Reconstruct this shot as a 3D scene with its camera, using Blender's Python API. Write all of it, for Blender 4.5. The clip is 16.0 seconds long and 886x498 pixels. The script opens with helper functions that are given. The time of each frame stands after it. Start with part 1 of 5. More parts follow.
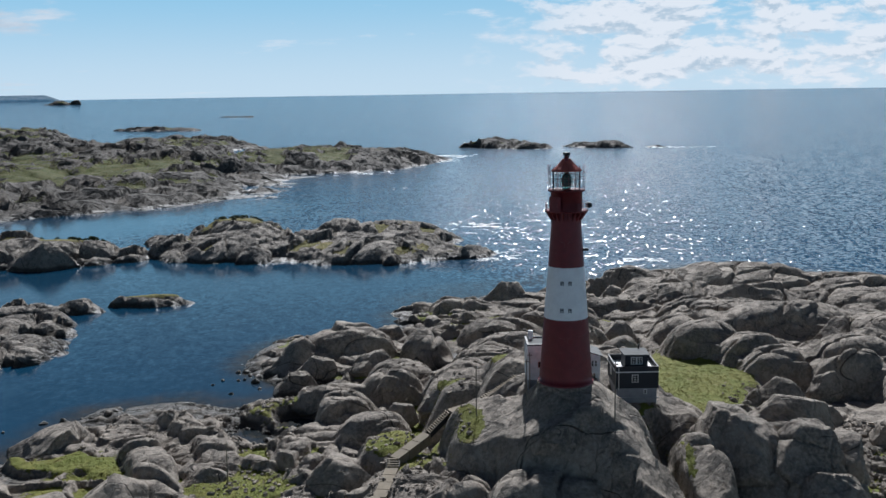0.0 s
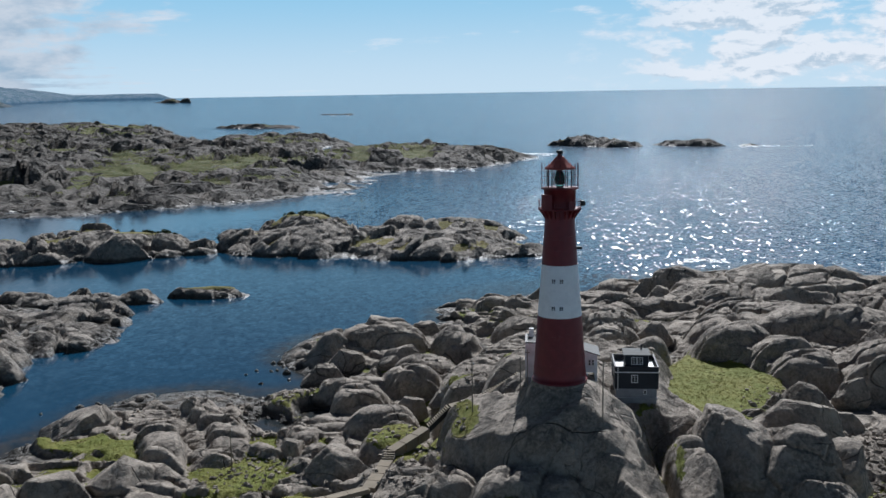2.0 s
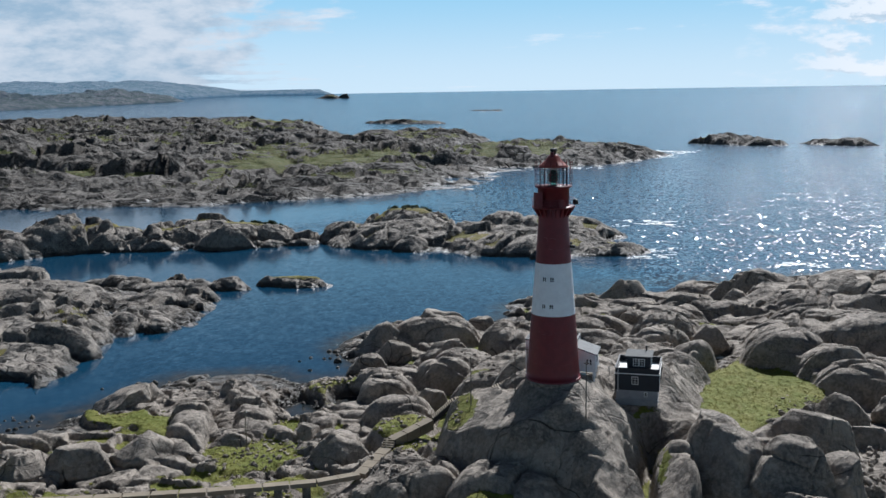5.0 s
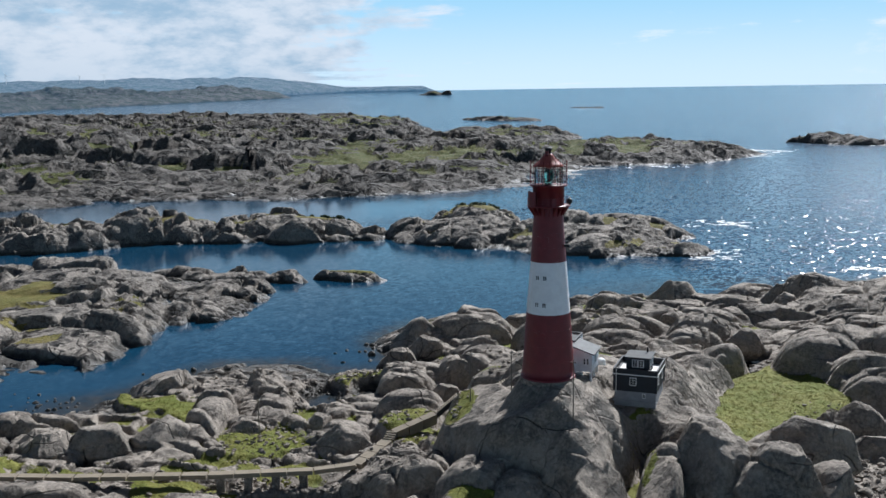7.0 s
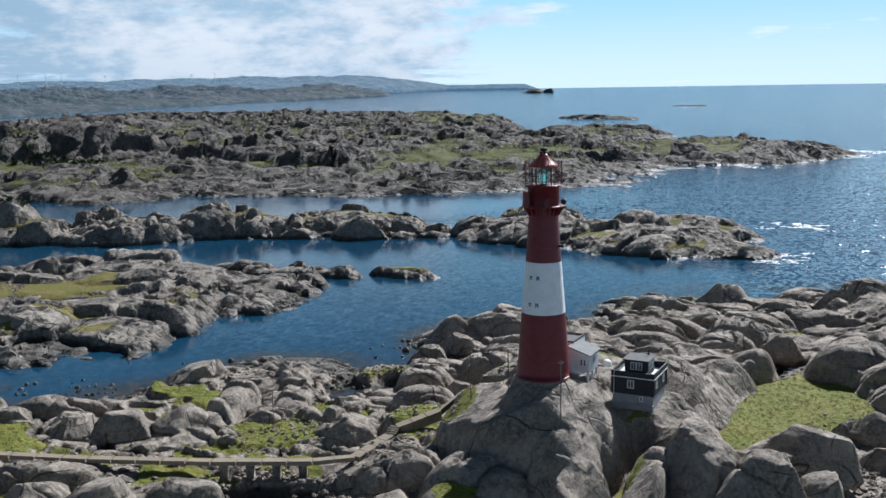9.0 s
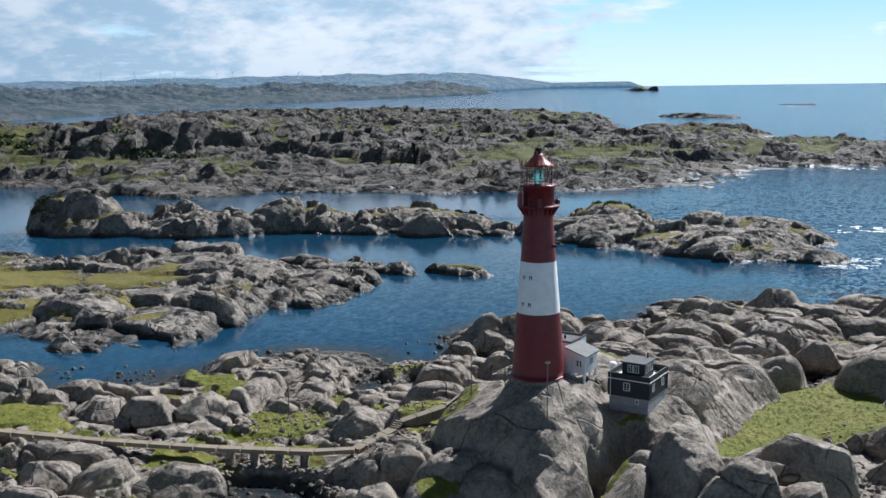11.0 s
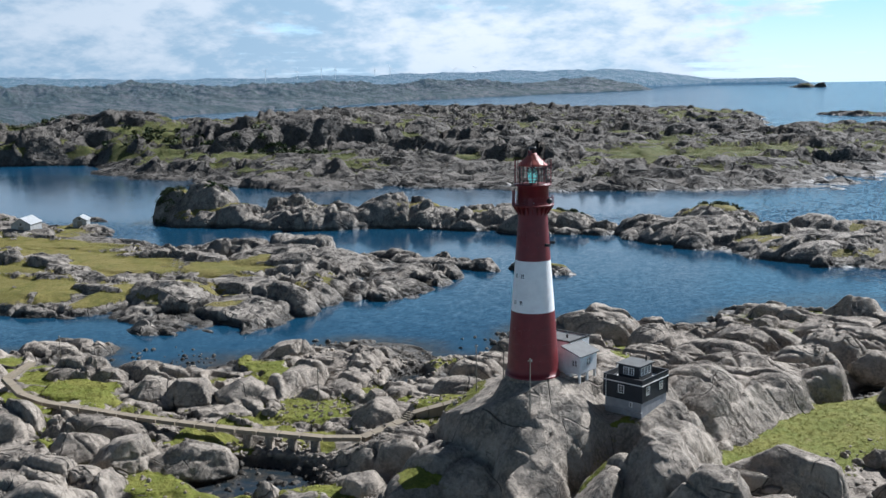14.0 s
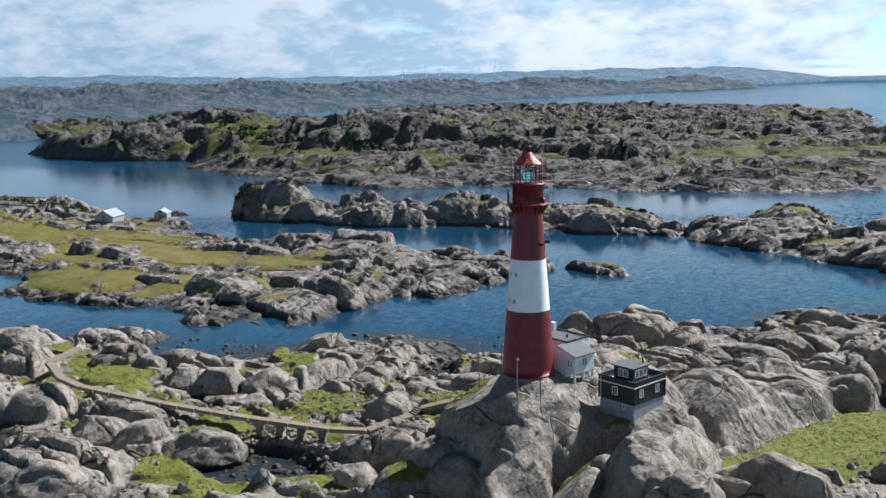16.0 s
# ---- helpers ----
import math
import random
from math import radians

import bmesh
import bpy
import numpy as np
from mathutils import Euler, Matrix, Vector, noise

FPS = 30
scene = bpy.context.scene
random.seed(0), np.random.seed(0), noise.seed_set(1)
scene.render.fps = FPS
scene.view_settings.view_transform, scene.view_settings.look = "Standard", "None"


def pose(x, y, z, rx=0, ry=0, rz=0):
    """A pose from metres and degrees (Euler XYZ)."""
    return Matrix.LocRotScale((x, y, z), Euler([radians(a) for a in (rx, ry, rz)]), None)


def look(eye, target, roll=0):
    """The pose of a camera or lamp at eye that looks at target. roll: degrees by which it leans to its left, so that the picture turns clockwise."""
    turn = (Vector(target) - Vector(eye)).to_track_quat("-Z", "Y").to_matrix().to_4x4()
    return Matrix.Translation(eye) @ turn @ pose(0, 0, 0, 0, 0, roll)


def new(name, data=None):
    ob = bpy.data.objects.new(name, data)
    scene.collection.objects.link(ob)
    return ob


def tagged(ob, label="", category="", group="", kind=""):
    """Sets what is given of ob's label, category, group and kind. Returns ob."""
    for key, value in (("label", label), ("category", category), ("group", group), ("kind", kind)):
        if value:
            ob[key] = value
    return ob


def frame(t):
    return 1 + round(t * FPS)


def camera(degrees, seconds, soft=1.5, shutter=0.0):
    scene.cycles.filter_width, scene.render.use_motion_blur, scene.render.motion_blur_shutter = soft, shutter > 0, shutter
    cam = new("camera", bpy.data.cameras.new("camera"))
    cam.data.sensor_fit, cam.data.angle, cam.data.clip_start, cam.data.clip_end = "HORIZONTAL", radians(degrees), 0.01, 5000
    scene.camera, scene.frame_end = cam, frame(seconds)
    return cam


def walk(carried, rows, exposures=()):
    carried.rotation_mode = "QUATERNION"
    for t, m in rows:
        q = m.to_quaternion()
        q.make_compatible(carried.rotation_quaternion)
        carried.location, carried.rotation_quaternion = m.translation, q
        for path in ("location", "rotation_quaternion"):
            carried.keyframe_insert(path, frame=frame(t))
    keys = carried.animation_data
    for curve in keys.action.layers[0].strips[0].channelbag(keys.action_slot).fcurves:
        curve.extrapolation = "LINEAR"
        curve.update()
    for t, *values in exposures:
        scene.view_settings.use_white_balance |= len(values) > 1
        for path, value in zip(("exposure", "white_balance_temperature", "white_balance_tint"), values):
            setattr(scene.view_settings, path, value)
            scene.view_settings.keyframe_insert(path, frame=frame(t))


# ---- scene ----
cam = camera(48.0, 16.0)
PATH = [
    (0, (-17.426, -140.688, 60.206), (-17.429, -138.713, 59.89), -0.9),
    (0.5, (-13.504, -140.943, 60.107), (-13.557, -138.969, 59.79), -1.0),
    (1, (-9.548, -141.335, 60.105), (-9.653, -139.363, 59.788), -1.0),
    (1.5, (-5.79, -141.424, 60.097), (-5.946, -139.455, 59.78), -0.9),
    (2, (-1.883, -141.516, 59.995), (-2.09, -139.552, 59.678), -1.0),
    (2.5, (2.078, -141.611, 60.0), (1.819, -139.653, 59.683), -1.0),
    (3, (5.847, -141.463, 59.996), (5.537, -139.513, 59.679), -1.0),
    (3.5, (9.832, -140.996, 59.95), (9.471, -139.055, 59.632), -1.0),
    (4, (13.703, -140.698, 59.92), (13.29, -138.767, 59.602), -1.0),
    (6.5, (32.739, -137.963, 59.93), (32.079, -136.103, 59.607), -0.9),
    (7, (36.609, -137.089, 60.022), (35.899, -135.247, 59.699), -0.9),
    (7.5, (40.3, -136.113, 60.085), (39.543, -134.291, 59.761), -0.9),
    (8, (44.057, -134.984, 60.072), (43.252, -133.183, 59.749), -0.9),
    (8.5, (47.761, -133.698, 60.128), (46.908, -131.918, 59.804), -0.9),
    (9, (51.355, -132.328, 60.124), (50.457, -130.57, 59.8), -0.9),
    (11.5, (69.03, -124.052, 60.208), (67.909, -122.428, 59.882), -0.8),
    (12, (72.421, -122.226, 60.193), (71.257, -120.632, 59.867), -0.8),
    (12.5, (75.804, -120.382, 60.242), (74.6, -118.819, 59.915), -0.8),
    (13, (79.171, -118.414, 60.308), (77.926, -116.884, 59.98), -0.8),
    (13.5, (82.465, -116.331, 60.367), (81.18, -114.834, 60.039), -0.8),
    (14, (85.668, -114.141, 60.349), (84.345, -112.678, 60.021), -0.9),
    (14.5, (88.895, -111.942, 60.379), (87.534, -110.514, 60.051), -0.9),
    (15, (92.043, -109.284, 60.434), (90.643, -107.894, 60.105), -0.9),
    (15.5, (95.013, -106.886, 60.497), (93.578, -105.533, 60.168), -0.9),
    (16, (97.911, -103.998, 60.289), (96.44, -102.684, 59.96), -0.9),
]
walk(cam, [(t, look(eye, target, roll)) for t, eye, target, roll in PATH],
     exposures=[(0.0, 0.04, 5850, 10), (6.0, 0.26, 5850, 10), (12.0, 0.56, 5850, 10), (16.0, 0.64, 5850, 10)])

# ---- sky, sun ----
SUN_BEARING = 7.0      # degrees to the right of +y
SKY_STRENGTH = 0.027
SUN_HEIGHT = 40.0      # degrees above the horizon

world = bpy.data.worlds.new("sky")
scene.world = world
world.use_nodes = True


class Net:
    """A small builder of node trees."""

    def __init__(self, tree):
        self.tree, self.nodes, self.links = tree, tree.nodes, tree.links
        self.nodes.clear()

    def node(self, kind, settings=None, **inputs):
        n = self.nodes.new(kind)
        for key, value in (settings or {}).items():
            setattr(n, key, value)
        for key, value in inputs.items():
            self.put(n, key.replace("_", " "), value)
        return n

    def put(self, n, key, value):
        socket = n.inputs[int(key[1:])] if key[0] == "i" and key[1:].isdigit() else n.inputs[key]
        if isinstance(value, bpy.types.NodeSocket):
            self.links.new(value, socket)
        else:
            socket.default_value = value

    def math(self, op, a, b=0.0, clamp=False):
        n = self.nodes.new("ShaderNodeMath")
        n.operation, n.use_clamp = op, clamp
        for i, v in enumerate((a, b)):
            self.put(n, f"i{i}", v)
        return n.outputs[0]

    def ramp(self, value, *stops, smooth=True):
        n = self.nodes.new("ShaderNodeValToRGB")
        n.color_ramp.interpolation = "EASE" if smooth else "LINEAR"
        e = n.color_ramp.elements
        while len(e) < len(stops):
            e.new(0.5)
        for slot, (at, c) in zip(e, stops):
            slot.position = at
            slot.color = (c, c, c, 1) if isinstance(c, (int, float)) else (*c, 1)
        self.put(n, "Fac", value)
        return n.outputs["Color"]

    def span(self, value, lo, hi, a=0.0, b=1.0):
        n = self.nodes.new("ShaderNodeMapRange")
        n.interpolation_type = "SMOOTHSTEP"
        for i, v in enumerate((value, lo, hi, a, b)):
            self.put(n, f"i{i}", v)
        return n.outputs[0]

    def mix(self, fac, a, b, how="MIX"):
        n = self.nodes.new("ShaderNodeMix")
        n.data_type, n.blend_type = "RGBA", how
        self.put(n, "i0", fac)
        for i, v in ((6, a), (7, b)):
            self.put(n, f"i{i}", (*v, 1) if isinstance(v, tuple) and len(v) == 3 else v)
        return n.outputs[2]

    def noise(self, at, scale, detail=4.0, rough=0.55, warp=0.0):
        return self.node("ShaderNodeTexNoise", Vector=at, Scale=scale, Detail=detail, Roughness=rough, Distortion=warp).outputs["Fac"]


def build_sky():
    net = Net(world.node_tree)
    sky = net.node("ShaderNodeTexSky", {"sky_type": "NISHITA", "sun_disc": False, "sun_elevation": radians(SUN_HEIGHT),
                                        "sun_rotation": radians(SUN_BEARING), "air_density": 1.0, "dust_density": 0.6, "ozone_density": 1.5, "altitude": 0.0})
    way = net.node("ShaderNodeTexCoord").outputs["Generated"]
    axis = net.node("ShaderNodeSeparateXYZ", Vector=way)
    x, y, z = axis.outputs
    up = net.math("MAXIMUM", net.math("ADD", z, 0.035), 0.02)
    # a flat layer of cloud seen in perspective
    sheet = net.node("ShaderNodeCombineXYZ", X=net.math("DIVIDE", x, up), Y=net.math("DIVIDE", y, up), Z=0.0).outputs[0]
    # azimuth grows to the left of +y
    bearing = net.math("ARCTAN2", net.math("MULTIPLY", x, -1.0), y)
    puffs = net.noise(sheet, 0.42, 7.0, 0.6, 0.3)
    flat_way = net.node("ShaderNodeVectorMath", {"operation": "MULTIPLY"}, i0=way, i1=(1.0, 1.0, 3.6)).outputs[0]
    billow = net.noise(flat_way, 9.0, 8.0, 0.6, 0.15)
    both = net.math("ADD", net.math("MULTIPLY", puffs, 0.35), net.math("MULTIPLY", billow, 0.65))
    # a bank of cloud over the land, a looser one out at sea, clear sky overhead
    bank = net.span(bearing, radians(18), radians(36))
    right = net.span(bearing, radians(2), radians(-9))
    belt = net.math("MULTIPLY", net.span(z, -0.012, 0.014), net.span(z, 0.115, 0.065))
    low = net.span(z, 0.0, 0.035)
    more = net.math("MULTIPLY", net.math("MULTIPLY", bank, net.math("ADD", net.math("MULTIPLY", low, 0.1), 0.9)), 0.25)
    cover = net.math("ADD", both, more)
    mask = net.math("MULTIPLY", net.span(cover, 0.56, 0.67), net.span(z, 0.21, 0.13))
    lit = net.math("ADD", net.math("MULTIPLY", net.noise(flat_way, 5.5, 6.0, 0.58, 0.2), 0.6), net.math("MULTIPLY", net.noise(flat_way, 21.0, 5.0, 0.6), 0.4))
    shade = net.math("MULTIPLY", net.span(net.math("ADD", lit, net.math("MULTIPLY", net.span(cover, 0.60, 0.86), 0.10)), 0.46, 0.68), net.span(z, 0.0, 0.09, 0.45, 1.0))
    cloud = net.mix(net.math("MULTIPLY", shade, net.span(bearing, radians(5), radians(30), 0.45, 1.0)), (0.92, 0.945, 0.96), (0.50, 0.60, 0.69))
    layer_way = net.node("ShaderNodeVectorMath", {"operation": "MULTIPLY"}, i0=way, i1=(1.0, 1.0, 2.5)).outputs[0]
    lobes = net.math("ADD", net.math("MULTIPLY", net.noise(layer_way, 9.0, 8.0, 0.58, 0.1), 0.66), net.math("MULTIPLY", net.noise(layer_way, 34.0, 6.0, 0.6), 0.34))
    dull = net.math("ADD", net.span(lobes, 0.60, 0.38), net.math("MULTIPLY", net.span(z, 0.06, 0.0), 0.30), clamp=True)
    over_land = net.mix(dull, (0.76, 0.78, 0.80), (0.37, 0.50, 0.61))
    over_land = net.mix(net.span(bearing, radians(38), radians(66)), over_land, net.mix(1.0, over_land, (0.70, 0.74, 0.78), "MULTIPLY"))
    cloud = net.mix(net.span(bearing, radians(16), radians(30)), cloud, over_land)
    # heaped clouds out at sea, bright on top and grey below
    heap_way = net.node("ShaderNodeVectorMath", {"operation": "MULTIPLY"}, i0=way, i1=(1.0, 1.0, 2.2)).outputs[0]
    above = net.node("ShaderNodeVectorMath", {"operation": "ADD"}, i0=heap_way, i1=(0.0, 0.0, 0.012)).outputs[0]
    heap, heap_above = net.noise(heap_way, 24.0, 8.0, 0.6, 0.2), net.noise(above, 24.0, 8.0, 0.6, 0.2)
    stretch = net.noise(flat_way, 7.0, 4.0, 0.55)
    amount = net.math("ADD", net.math("ADD", net.math("MULTIPLY", heap, 0.6), net.math("MULTIPLY", stretch, 0.4)), net.math("MULTIPLY", net.math("MULTIPLY", right, belt), 0.135))
    heaps = net.math("MULTIPLY", net.math("MULTIPLY", net.span(amount, 0.55, 0.65), right), net.span(z, 0.16, 0.10))
    grey = net.span(net.math("SUBTRACT", heap_above, heap), -0.02, 0.13)
    cloud = net.mix(heaps, cloud, net.mix(grey, (1.0, 1.0, 0.99), (0.60, 0.70, 0.77)))
    mask = net.math("MAXIMUM", mask, heaps)
    low_sky = net.mix(net.span(z, -0.01, 0.115), (0.72, 0.87, 0.94), (0.36, 0.68, 0.88))
    high_sky = net.node("ShaderNodeVectorMath", {"operation": "SCALE"}, i0=sky.outputs[0], Scale=SKY_STRENGTH).outputs[0]
    base = net.mix(net.span(z, 0.11, 0.30), low_sky, high_sky)
    seen = net.mix(net.math("MULTIPLY", mask, 0.92), base, cloud)
    back = net.node("ShaderNodeBackground", Color=seen, Strength=0.8)
    out = net.node("ShaderNodeOutputWorld", Surface=back.outputs[0])


build_sky()
sun = new("sun", bpy.data.lights.new("sun", "SUN"))
sun.data.energy, sun.data.angle, sun.data.color = 5.0, radians(0.53), (1.0, 0.965, 0.91)
_a, _h = radians(SUN_BEARING), radians(SUN_HEIGHT)
sun.matrix_world = look((0, 0, 0), (-math.sin(_a) * math.cos(_h), -math.cos(_a) * math.cos(_h), -math.sin(_h)))


# ---- materials ----
def material(name):
    m = bpy.data.materials.new(name)
    m.use_nodes = True
    net = Net(m.node_tree)
    shader = net.node("ShaderNodeBsdfPrincipled")
    net.node("ShaderNodeOutputMaterial", Surface=shader.outputs[0])
    place = net.node("ShaderNodeNewGeometry").outputs["Position"]
    return m, net, shader, place


def bumped(net, shader, height, strength, distance, below=None):
    b = net.node("ShaderNodeBump", Height=height, Strength=strength, Distance=distance)
    if below is not None:
        net.put(b, "Normal", below)
    net.put(shader, "Normal", b.outputs[0])
    return b.outputs[0]


def rock_material(name, light, dark, grassy=True, coarse=1.0, craggy=0.28, turf=((0.142, 0.165, 0.019), (0.215, 0.205, 0.042), (0.088, 0.104, 0.014))):
    m, net, shader, p = material(name)
    blotch = net.noise(p, 0.16 * coarse, 5.0, 0.6, 0.6)
    grain = net.noise(p, 1.9 * coarse, 6.0, 0.68)
    fine = net.noise(p, 9.0 * coarse, 4.0, 0.7)
    streak = net.noise(net.node("ShaderNodeVectorMath", {"operation": "MULTIPLY"}, i0=p, i1=(0.9, 0.9, 0.25)).outputs[0], 1.1 * coarse, 5.0, 0.6, 0.4)
    c = net.mix(net.span(blotch, 0.33, 0.68), dark, light)
    c = net.mix(net.math("MULTIPLY", net.span(grain, 0.38, 0.66), 0.6), c, tuple(v * 1.36 for v in light))
    c = net.mix(net.math("MULTIPLY", net.span(streak, 0.54, 0.72), 0.6), c, (0.07, 0.066, 0.061))
    c = net.mix(net.math("MULTIPLY", net.span(fine, 0.52, 0.70), 0.42), c, (0.075, 0.069, 0.064))
    # joints and cracks that run through the rock
    warp = net.node("ShaderNodeVectorMath", {"operation": "ADD"}, i0=p, i1=net.node("ShaderNodeVectorMath", {"operation": "SCALE"}, i0=net.node("ShaderNodeTexNoise", Vector=p, Scale=0.16 * coarse, Detail=5.0).outputs["Color"], Scale=3.2 / coarse).outputs[0]).outputs[0]
    line = None
    for turn, scale, wide, strong in ((0.35, 0.085, 0.0045, 1.0), (1.75, 0.11, 0.004, 0.9), (0.9, 0.30, 0.005, 0.35)):
        run = net.node("ShaderNodeMapping", Vector=p, Rotation=(0, 0, turn), Scale=(0.42, 1.0, 0.7)).outputs[0]
        level = net.noise(run, scale * coarse, 1.0, 0.3)
        one = net.span(net.math("ABSOLUTE", net.math("SUBTRACT", level, 0.5)), 0.0, wide, strong, 0.0)
        one = net.math("MULTIPLY", one, net.span(net.noise(p, 0.10 * coarse + 0.03 * turn, 2.0), 0.42, 0.52))
        line = one if line is None else net.math("MAXIMUM", line, one)
    chips = net.node("ShaderNodeTexVoronoi", {"feature": "DISTANCE_TO_EDGE"}, Vector=warp, Scale=0.52 * coarse).outputs["Distance"]
    line = net.math("MAXIMUM", line, net.math("MULTIPLY", net.span(chips, 0.0, 0.02, 0.45, 0.0), net.span(net.noise(p, 0.19 * coarse, 2.0), 0.58, 0.68)))
    c = net.mix(net.math("MULTIPLY", line, 0.8), c, (0.045, 0.042, 0.038))
    # rust and lichen
    c = net.mix(net.math("MULTIPLY", net.span(net.noise(p, 0.55 * coarse, 5.0, 0.65, 0.8), 0.62, 0.76), 0.3), c, (0.30, 0.21, 0.12))
    # the band that the sea keeps dark
    z = net.node("ShaderNodeSeparateXYZ", Vector=p).outputs[2]
    tide = net.math("ADD", z, net.math("MULTIPLY", net.noise(p, 0.4, 4.0), -1.8))
    wet = net.span(tide, 0.9, -0.2)
    c = net.mix(net.math("MULTIPLY", wet, 0.86), c, (0.028, 0.025, 0.02))
    height = net.math("ADD", net.math("MULTIPLY", grain, 0.35), net.math("ADD", net.math("MULTIPLY", fine, 0.10), net.math("MULTIPLY", line, -0.5)))
    # small planes of broken rock, each with a tilt of its own
    for size, gain in ((0.30, 1.0), (0.85, 0.9)):
        cell = net.node("ShaderNodeTexVoronoi", Vector=warp, Scale=size * coarse ** 0.7)
        off = net.node("ShaderNodeVectorMath", {"operation": "SUBTRACT"}, i0=warp, i1=cell.outputs["Position"]).outputs[0]
        lean = net.node("ShaderNodeVectorMath", {"operation": "SUBTRACT"}, i0=cell.outputs["Color"], i1=(0.5, 0.5, 0.5)).outputs[0]
        plane = net.node("ShaderNodeVectorMath", {"operation": "DOT_PRODUCT"}, i0=off, i1=lean).outputs["Value"]
        height = net.math("ADD", height, net.math("MULTIPLY", plane, craggy * gain * 2.0 * coarse / 0.85))
    if grassy:
        g = net.node("ShaderNodeAttribute", {"attribute_name": "grass"}).outputs["Fac"]
        tuft = net.noise(p, 1.3, 6.0, 0.7)
        edge = net.noise(p, 0.5, 4.0, 0.6)
        mask = net.span(net.math("ADD", g, net.math("MULTIPLY", net.math("SUBTRACT", net.math("ADD", tuft, edge), 1.0), 1.5)), 0.40, 0.60)
        tone = net.noise(p, 0.12, 5.0, 0.65, 0.5)
        green = net.mix(net.span(tone, 0.38, 0.66), turf[0], turf[1])
        green = net.mix(net.span(net.noise(p, 2.6, 5.0, 0.75), 0.42, 0.7), green, turf[2])
        green = net.mix(net.math("MULTIPLY", net.span(net.noise(p, 0.9, 5.0, 0.7, 0.5), 0.5, 0.68), 0.65), green, tuple(v * 1.25 for v in turf[1]))
        green = net.mix(net.math("MULTIPLY", net.span(net.noise(p, 0.31, 4.0, 0.6), 0.6, 0.75), 0.7), green, (0.22, 0.17, 0.065))
        c = net.mix(mask, c, green)
        height = net.math("ADD", net.math("MULTIPLY", height, net.math("SUBTRACT", 1.0, mask)), net.math("MULTIPLY", net.math("MULTIPLY", tuft, mask), 0.5))
    net.put(shader, "Base Color", c)
    net.put(shader, "Roughness", net.span(wet, 0.0, 1.0, 0.85, 0.5))
    shader.inputs["Specular IOR Level"].default_value = 0.3
    bumped(net, shader, height, 1.0, 0.85 / coarse)
    return m


def paint_material(name, colour, rough=0.5, worn=0.12, metal=0.0, grain=2.0, dirt=(0.12, 0.09, 0.07), faded=0.86):
    m, net, shader, p = material(name)
    fade = net.noise(p, 0.45 * grain, 5.0, 0.6)
    spots = net.noise(net.node("ShaderNodeVectorMath", {"operation": "MULTIPLY"}, i0=p, i1=(1.0, 1.0, 0.22)).outputs[0], 2.2 * grain, 5.0, 0.65)
    c = net.mix(net.span(fade, 0.3, 0.7), tuple(v * faded for v in colour), tuple(min(1.0, v * 1.08) for v in colour))
    c = net.mix(net.math("MULTIPLY", net.span(spots, 0.56, 0.78), worn * 2.5), c, dirt)
    net.put(shader, "Base Color", c)
    net.put(shader, "Roughness", net.span(spots, 0.3, 0.8, rough - 0.08, rough + 0.15))
    shader.inputs["Metallic"].default_value = metal
    bumped(net, shader, net.noise(p, 14.0 * grain, 3.0), 0.15, 0.02)
    return m


